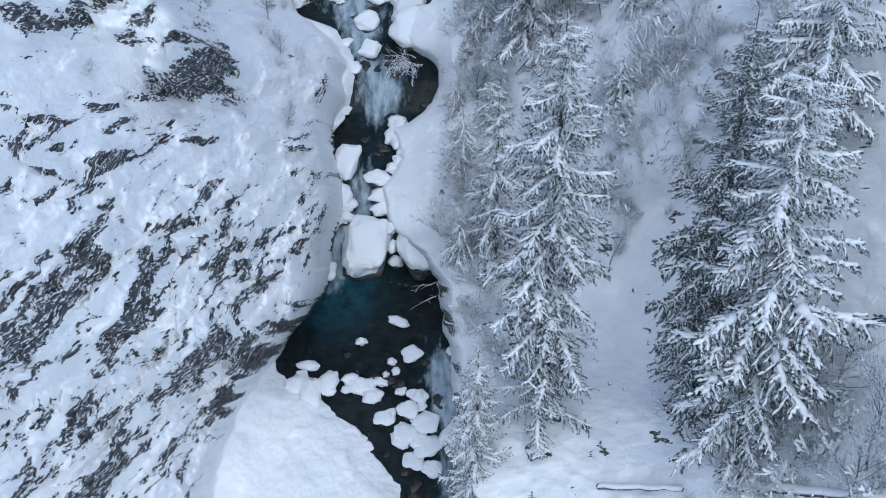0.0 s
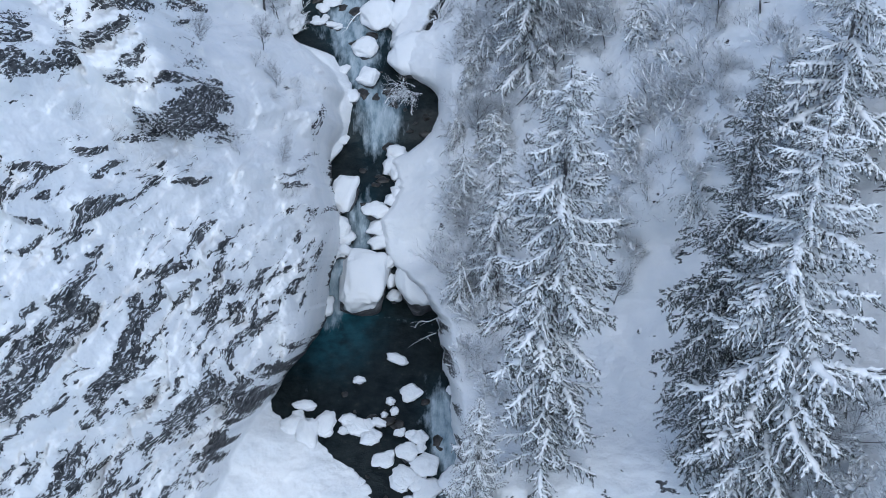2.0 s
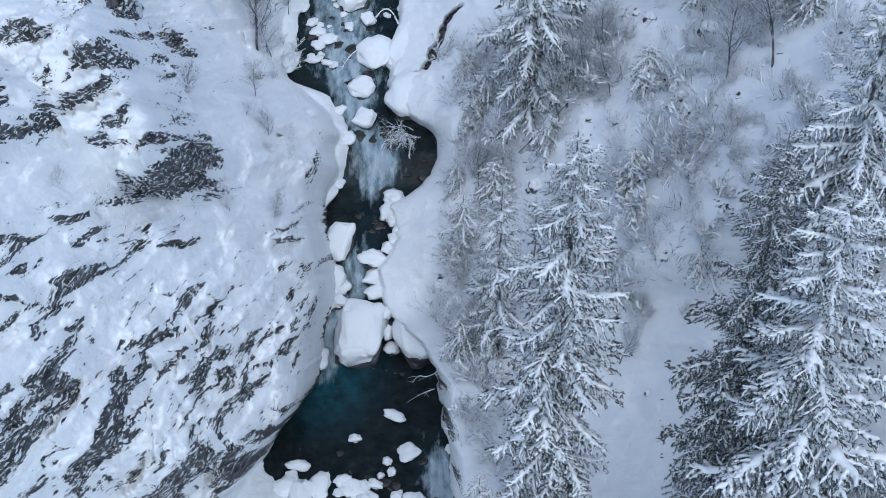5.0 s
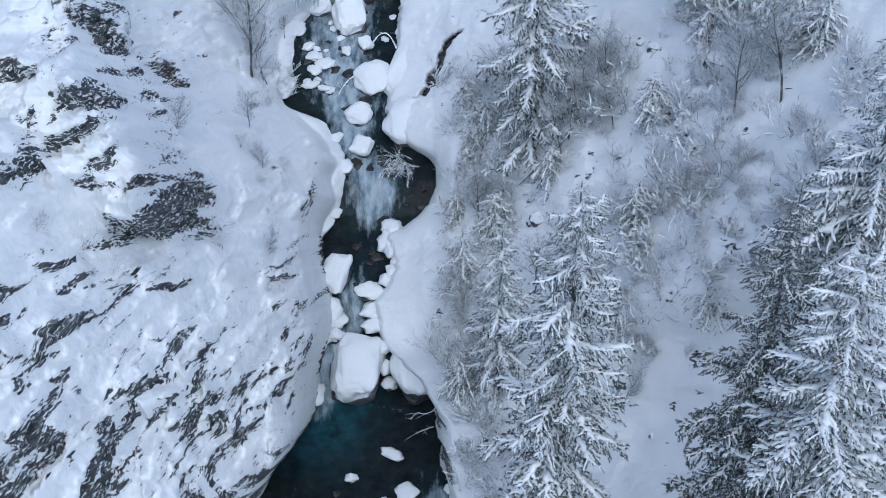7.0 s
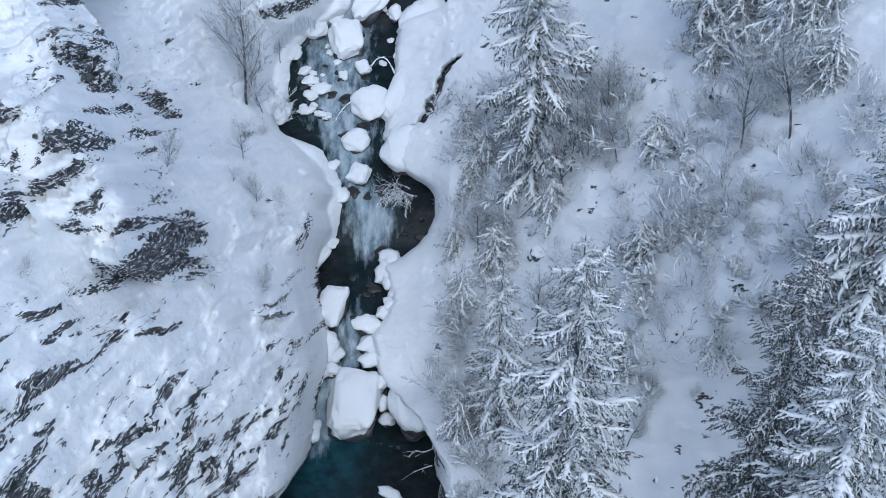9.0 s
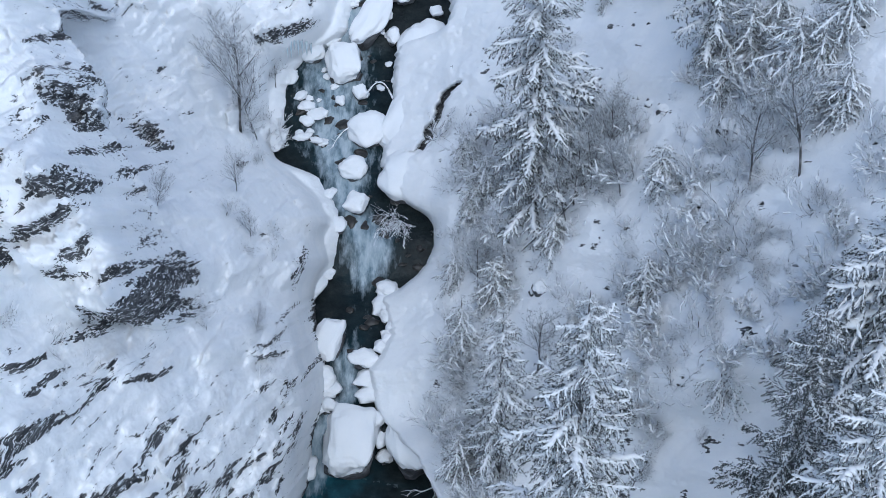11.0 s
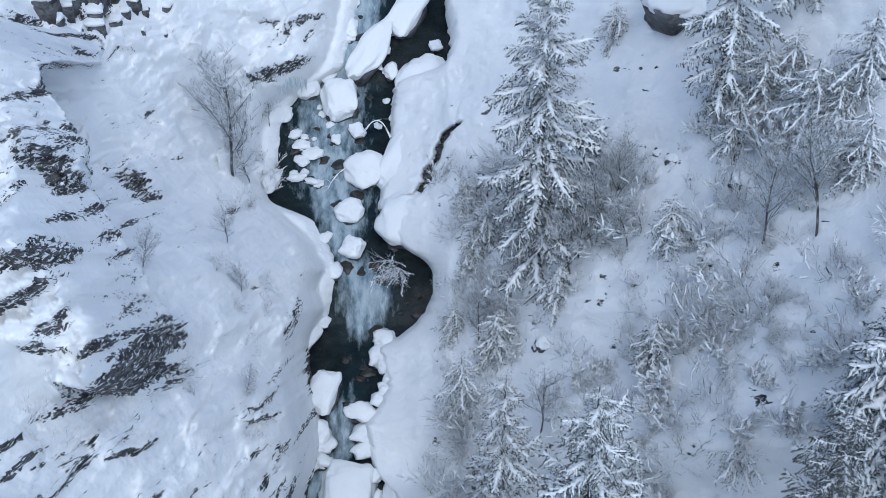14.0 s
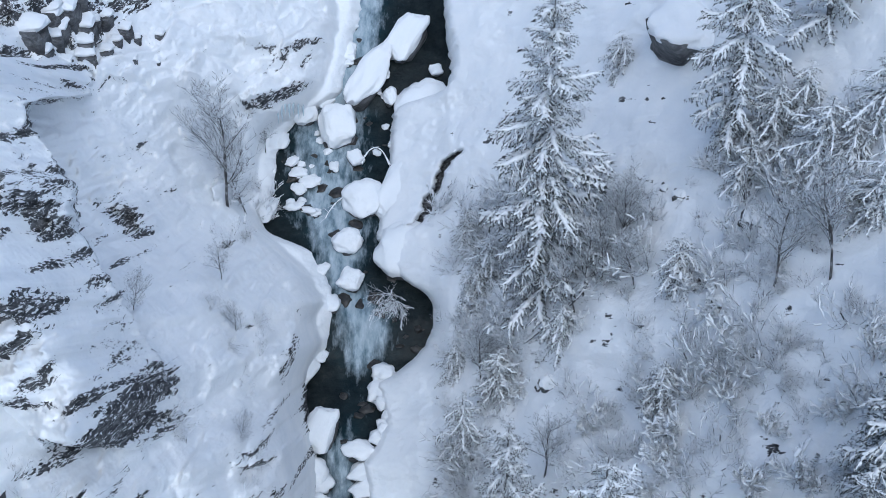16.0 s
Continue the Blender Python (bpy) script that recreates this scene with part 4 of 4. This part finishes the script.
k = 0
for a, b, w, l in [(-2.7, 1.3, 1.4, 0.7), (-4.95, 0.15, 0.7, 0.55), (-1.85, -0.5, 1.2, 1.2), (-8.0, -1.2, 1.3, 0.7), (-3.1, -1.0, 0.5, 0.5), (-2.8, -1.5, 0.5, 0.6), (-3.4, -1.7, 0.4, 0.4), (-2.5, -2.6, 0.7, 0.5),
                   (-4.9, -2.3, 1.6, 1.1), (-4.2, -2.9, 1.2, 0.9), (-5.5, -1.9, 1.0, 0.7), (-3.7, -2.1, 0.9, 0.6), (-3.4, -4.0, 1.4, 1.0), (-2.0, -3.6, 1.2, 1.2), (-1.1, -4.3, 1.5, 1.3), (-2.2, -4.9, 1.3, 1.5),
                   (-0.9, -5.6, 1.5, 1.5), (-1.7, -6.3, 1.3, 1.2), (-0.6, -6.8, 1.2, 1.1), (-1.4, -2.9, 0.9, 0.8), (-8.8, 26.4, 0.7, 0.9), (-8.4, 25.7, 1.0, 0.9), (-7.7, 25.2, 1.2, 0.9), (-8.3, 24.7, 1.0, 0.8),
                   (-8.7, 23.6, 0.9, 0.5), (-7.6, 23.4, 1.0, 0.5), (-8.1, 24.0, 0.5, 0.4), (-6.3, 26.1, 0.6, 0.8)]:
    pillow(a, b, w, l, 0.4, k)
    k += 1
for a, b, w, l in [(-4.2, 10.3, 1.6, 1.2), (-4.0, 9.2, 1.8, 1.0), (-3.8, 8.3, 1.7, 1.1), (-3.1, 12.6, 0.7, 0.9), (-2.7, 12.0, 0.7, 0.8), (-2.9, 11.3, 0.8, 0.8), (-3.3, 10.9, 0.9, 0.8), (-3.0, 14.2, 1.3, 1.1), (-3.4, 7.0, 0.9, 0.9),
                   (-3.2, 5.9, 0.8, 1.0), (-3.0, 4.9, 0.9, 0.9), (-6.4, 8.6, 1.4, 1.2), (-7.1, 9.8, 0.9, 1.1), (-6.2, 7.7, 1.1, 0.9), (-7.2, 7.0, 0.9, 0.8), (-6.9, 10.2, 0.8, 0.7)]:
    pillow(a, b, w, l, 0.75, k)
    k += 1
for ca, cb, ra, rb, count, lo, hi in [(-1.5, -4.8, 0.7, 1.4, 7, 0.4, 0.9), (-4.9, -2.3, 0.9, 0.4, 6, 0.4, 0.8), (-8.2, 25.0, 0.6, 1.0, 6, 0.3, 0.6), (-7.8, -2.3, 1.0, 0.4, 8, 0.5, 1.2), (-3.6, 30.6, 0.4, 1.0, 4, 0.4, 0.8), (-6.5, 26.8, 1.2, 1.0, 5, 0.3, 0.6)]:
    for _ in range(count):
        w = rng.uniform(lo, hi)
        pillow(ca + rng.gauss(0, ra), cb + rng.gauss(0, rb), w, w * rng.uniform(0.8, 1.5), w * 0.45, k)
        k += 1

# ---- rocks on the slope ----
CRAGS = []
for q in range(4):
    v, f = lump(600 + q, 0.8, 0.4, angular=True, cells=3)
    CRAGS.append(mesh_from("stone", v, f, [ROCK], shade=False))


def slope_rock(a, b, w, t, k, cap=0.5, label="dark rock showing through the snow of the slope", lift=-0.05):
    ob = tagged(new("rock"), label, "rock", "rocks on the slope")
    ob.matrix_basis = Matrix.Translation(ground_point(a, b, lift)) @ pose(0, 0, 0, 20, 0, rng.uniform(-60, 60))
    part("stone", CRAGS[k % 4], ob, m=Matrix.LocRotScale((0, 0, 0), None, (w * 0.5, w * 0.4, t)))
    part("snow_cap", CAPS[k % 5], ob, m=Matrix.LocRotScale((0, w * 0.05, t * 0.34), None, (w * 0.5 * cap * 1.85, w * 0.40, t * 0.80)))


slope_rock(12.0, 31.8, 3.8, 1.6, 1, 0.5, "large angular grey rock with snow on top, high on the slope", 0.2)
for k, (a, b, w) in enumerate([(5.4, 14.6, 1.0), (5.0, 14.4, 0.5), (11.4, 23.7, 0.8), (10.8, 24.1, 0.6), (12.0, 19.8, 0.9), (12.3, 18.9, 0.7), (12.6, 18.1, 0.7), (10.7, 20.4, 0.5), (8.6, 21.3, 0.6), (9.3, 17.8, 0.5), (14.6, 12.0, 0.7),
                               (13.8, 12.6, 0.8), (8.3, -1.5, 0.35), (9.5, -1.4, 0.3), (8.8, -1.2, 0.3), (10.8, -1.5, 0.3), (9.0, -3.0, 0.25), (5.8, -2.6, 1.3), (4.8, -4.6, 1.2), (10.6, 3.6, 0.4), (2.4, 21.4, 0.7), (14.0, 22.4, 1.4), (15.2, 23.6, 0.9)]):
    slope_rock(a, b, w, w * 0.42, k + 1)

# dark blocks of the cliff behind the upper crag
for k in range(26):
    a, b = -19.4 + 0.85 * (k % 6) + rng.uniform(-0.3, 0.3), 30.4 + 0.75 * (k // 6) + rng.uniform(-0.3, 0.3)
    w = rng.uniform(0.7, 1.5) * (1.4 if a < -17.5 else 0.7)
    ob = tagged(new("rock"), "dark block of the cliff with a little snow on its top", "rock", "blocks of the cliff")
    ob.matrix_basis = Matrix.Translation(ground_point(a, b, 0.15)) @ pose(0, 0, 0, 8, 6, rng.uniform(-14, 14))
    part("stone", CRAGS[k % 4], ob, m=Matrix.LocRotScale((0, 0, 0), None, (w * 0.5, w * 0.45, w * 0.75)))
    part("snow_cap", CAPS[2 * (k % 3)], ob, m=Matrix.LocRotScale((0, w * 0.10, w * 0.46), None, (w * 0.45, w * 0.36, w * 0.30)))

# ---- fallen trunks ----
def log(p0, p1, radius, seed):
    r = random.Random(seed)
    verts, faces, idx = [], [], []
    n = 10
    pts = [p0.lerp(p1, i / n) + Vector((r.uniform(-0.06, 0.06), r.uniform(-0.06, 0.06), r.uniform(-0.04, 0.04))) for i in range(n + 1)]
    pipe(verts, faces, idx, pts, [radius * (1 - 0.4 * i / n) * r.uniform(0.9, 1.1) for i in range(n + 1)], 8, 0)
    ob = tagged(new("log"), "fallen trunk lying on the slope under a roll of snow", "log", "fallen trunks")
    part("trunk", mesh_from("trunk", verts, faces, [BARK], idx), ob)
    verts, faces, idx = [], [], []
    ridge(verts, faces, idx, [p + Vector((0, 0, radius * 0.7)) for p in pts], [radius * r.uniform(0.8, 1.25) for _ in pts], [radius * r.uniform(0.6, 1.1) for _ in pts], 0)
    part("snow_cap", mesh_from("snow_cap", verts, faces, [BRANCH_SNOW], idx), ob)


log(ground_point(13.4, -5.2, 0.3), ground_point(19.6, -4.4, 0.4), 0.24, 1)
log(ground_point(7.8, -6.1, 0.15), ground_point(11.6, -5.7, 0.2), 0.16, 2)
log(ground_point(15.2, 25.2, 0.35), ground_point(16.9, 24.0, 0.2), 0.09, 3)

# ---- dead branches under snow ----
def dead_branch(pts, radius, seed, label):
    """A bent branch with a few side twigs and a roll of snow along it."""
    r = random.Random(seed)
    for _ in range(2):
        pts = [pts[0]] + [p.lerp(q, f) for p, q in zip(pts, pts[1:]) for f in (0.25, 0.75)] + [pts[-1]]
    ob = tagged(new("branch"), label, "branch", "dead branches")
    verts, faces, idx = [], [], []
    pipe(verts, faces, idx, pts, [radius * (1 - 0.6 * i / len(pts)) for i in range(len(pts))], 5, 0)
    part("stem", mesh_from("stem", verts, faces, [BARK], idx), ob)
    for k in range(2, len(pts), 2):
        verts, faces, idx = [], [], []
        d = Vector((r.uniform(-1, 1), r.uniform(-1, 0.4), r.uniform(-0.2, 0.6))) * r.uniform(0.35, 0.8)
        pipe(verts, faces, idx, [pts[k], pts[k] + d * 0.5, pts[k] + d + Vector((0, 0, -0.1))], [radius * 0.4, radius * 0.3, radius * 0.15], 4, 0)
        part("twig", mesh_from("twig", verts, faces, [BARE_TWIG], idx), ob)
    verts, faces, idx = [], [], []
    ridge(verts, faces, idx, [p + Vector((0, 0, radius * 0.6)) for p in pts], [radius * r.uniform(0.4, 1.3) for _ in pts], [radius * r.uniform(0.4, 1.1) for _ in pts], 0)
    part("snow_cap", mesh_from("snow_cap", verts, faces, [BRANCH_SNOW], idx), ob)


dead_branch([place(-2.9, 26.2, 0.4), place(-3.4, 27.2, 1.1), place(-4.0, 27.3, 1.0), place(-4.5, 26.7, 0.5), place(-4.6, 26.3, 0.1)], 0.06, 11, "bleached branch arching over the water with snow on it")
dead_branch([place(-0.3, 3.9, 1.2), place(-0.9, 3.6, 0.7), place(-1.4, 3.7, 0.2), place(-1.7, 3.2, -0.6)], 0.035, 12, "dead branch hanging into the pool from the bank")
dead_branch([place(-0.4, 3.0, 1.0), place(-0.9, 2.8, 0.5), place(-1.4, 2.5, -0.3)], 0.03, 13, "dead branch hanging into the pool from the bank")
dead_branch([ground_point(7.2, 19.6, 0.8), ground_point(6.6, 18.8, 0.7), ground_point(5.8, 18.0, 0.6), ground_point(5.0, 17.2, 0.4), ground_point(4.4, 16.6, 0.2)], 0.10, 14, "fallen snowy bough lying down the slope")
dead_branch([ground_point(14.6, 25.8, 0.9), ground_point(15.6, 25.2, 1.0), ground_point(16.6, 24.4, 0.9), ground_point(17.4, 23.4, 0.6)], 0.12, 15, "fallen snowy bough lying down the slope")
dead_branch([place(-5.6, 24.2, 1.3), place(-6.0, 23.9, 1.2), place(-6.4, 23.4, 0.8), place(-6.6, 23.0, 0.5)], 0.05, 16, "frosted branch lodged on a boulder in the stream")

# ---- icicles under the ledge ----
def icicle_mesh():
    verts, faces, idx = [], [], []
    prev, rad = Vector((0, 0, 0)), 0.10
    for k, nr in enumerate((0.085, 0.06, 0.035, 0.008)):
        p = Vector((0.01 * (-1) ** k, 0, -0.28 * (k + 1)))
        tube(verts, faces, idx, prev, p, rad, nr, 6, 0)
        prev, rad = p, nr
    return mesh_from("icicle", verts, faces, [ICE], idx)


ICICLE = icicle_mesh()
for i in range(9):
    ob = tagged(new("icicle", ICICLE), "pale blue icicle hanging from the rock ledge", "icicle", "icicles under the ledge")
    ob.matrix_basis = Matrix.Translation(ground_point(-9.9 + 0.2 * i, 29.75 + 0.03 * i, 0.15)) @ Matrix.Diagonal((1, 1, rng.uniform(0.7, 1.5), 1))

# ---- snow-capped stones along both edges of the stream ----
for i in range(92):
    b = -8.5 + 0.48 * i
    for edge in (LEFT, RIGHT):
        if rng.random() < (0.06 if edge is RIGHT and (b < 4 or b > 15) else 0.22):
            w = rng.choice((0.45, 0.6, 0.8, 1.1, 1.5)) * rng.uniform(0.8, 1.2)
            bb = b + rng.uniform(-0.2, 0.2)
            a = float(stations(np.array([bb]), ST, edge)[0]) + rng.gauss(0, 0.2) + (0.25 if edge is RIGHT else -0.25)
            pillow(a, bb, w, w * rng.uniform(0.8, 1.6), w * 0.5, i, 0.05)

# ---- wet dark rocks in the stream ----
WET = plain("wet_rock", [(0.3, (0.012, 0.012, 0.012)), (0.55, (0.035, 0.033, 0.03)), (0.75, (0.09, 0.08, 0.07))], 1.5, 0.35, 5.0)
WET_STONES = []
for q in range(4):
    v, f = lump(700 + q, 0.7, 0.5, angular=q % 2 == 0, cells=2)
    WET_STONES.append(mesh_from("wet_rock", v, f, [WET]))
for i, (ca, cb, ra, rb, count) in enumerate([(-6.0, 25.5, 1.6, 1.8, 20), (-5.0, 31.0, 0.9, 1.8, 10), (-4.2, 18.5, 1.2, 1.5, 8), (-5.0, 13.2, 0.9, 0.8, 6), (-4.8, 9.4, 0.7, 0.9, 5), (-2.6, -2.6, 1.6, 1.2, 16), (-2.0, -7.0, 1.2, 1.4, 8), (-2.0, 16.6, 0.8, 0.6, 6)]):
    for q in range(count):
        a, b, w = ca + rng.gauss(0, ra), cb + rng.gauss(0, rb), rng.uniform(0.15, 0.55)
        ob = tagged(new("wet_rock", WET_STONES[q % 4]), "dark wet rock standing out of the stream", "rock", "wet rocks in the stream")
        ob.matrix_basis = Matrix.Translation(place(a, b, float(stations(np.array([b]), LS, LEVEL)[0]) - 0.05)) @ pose(0, 0, 0, 15, 0, rng.uniform(0, 360)) @ Matrix.Diagonal((w, w * rng.uniform(0.6, 1.0), w * 0.5, 1))
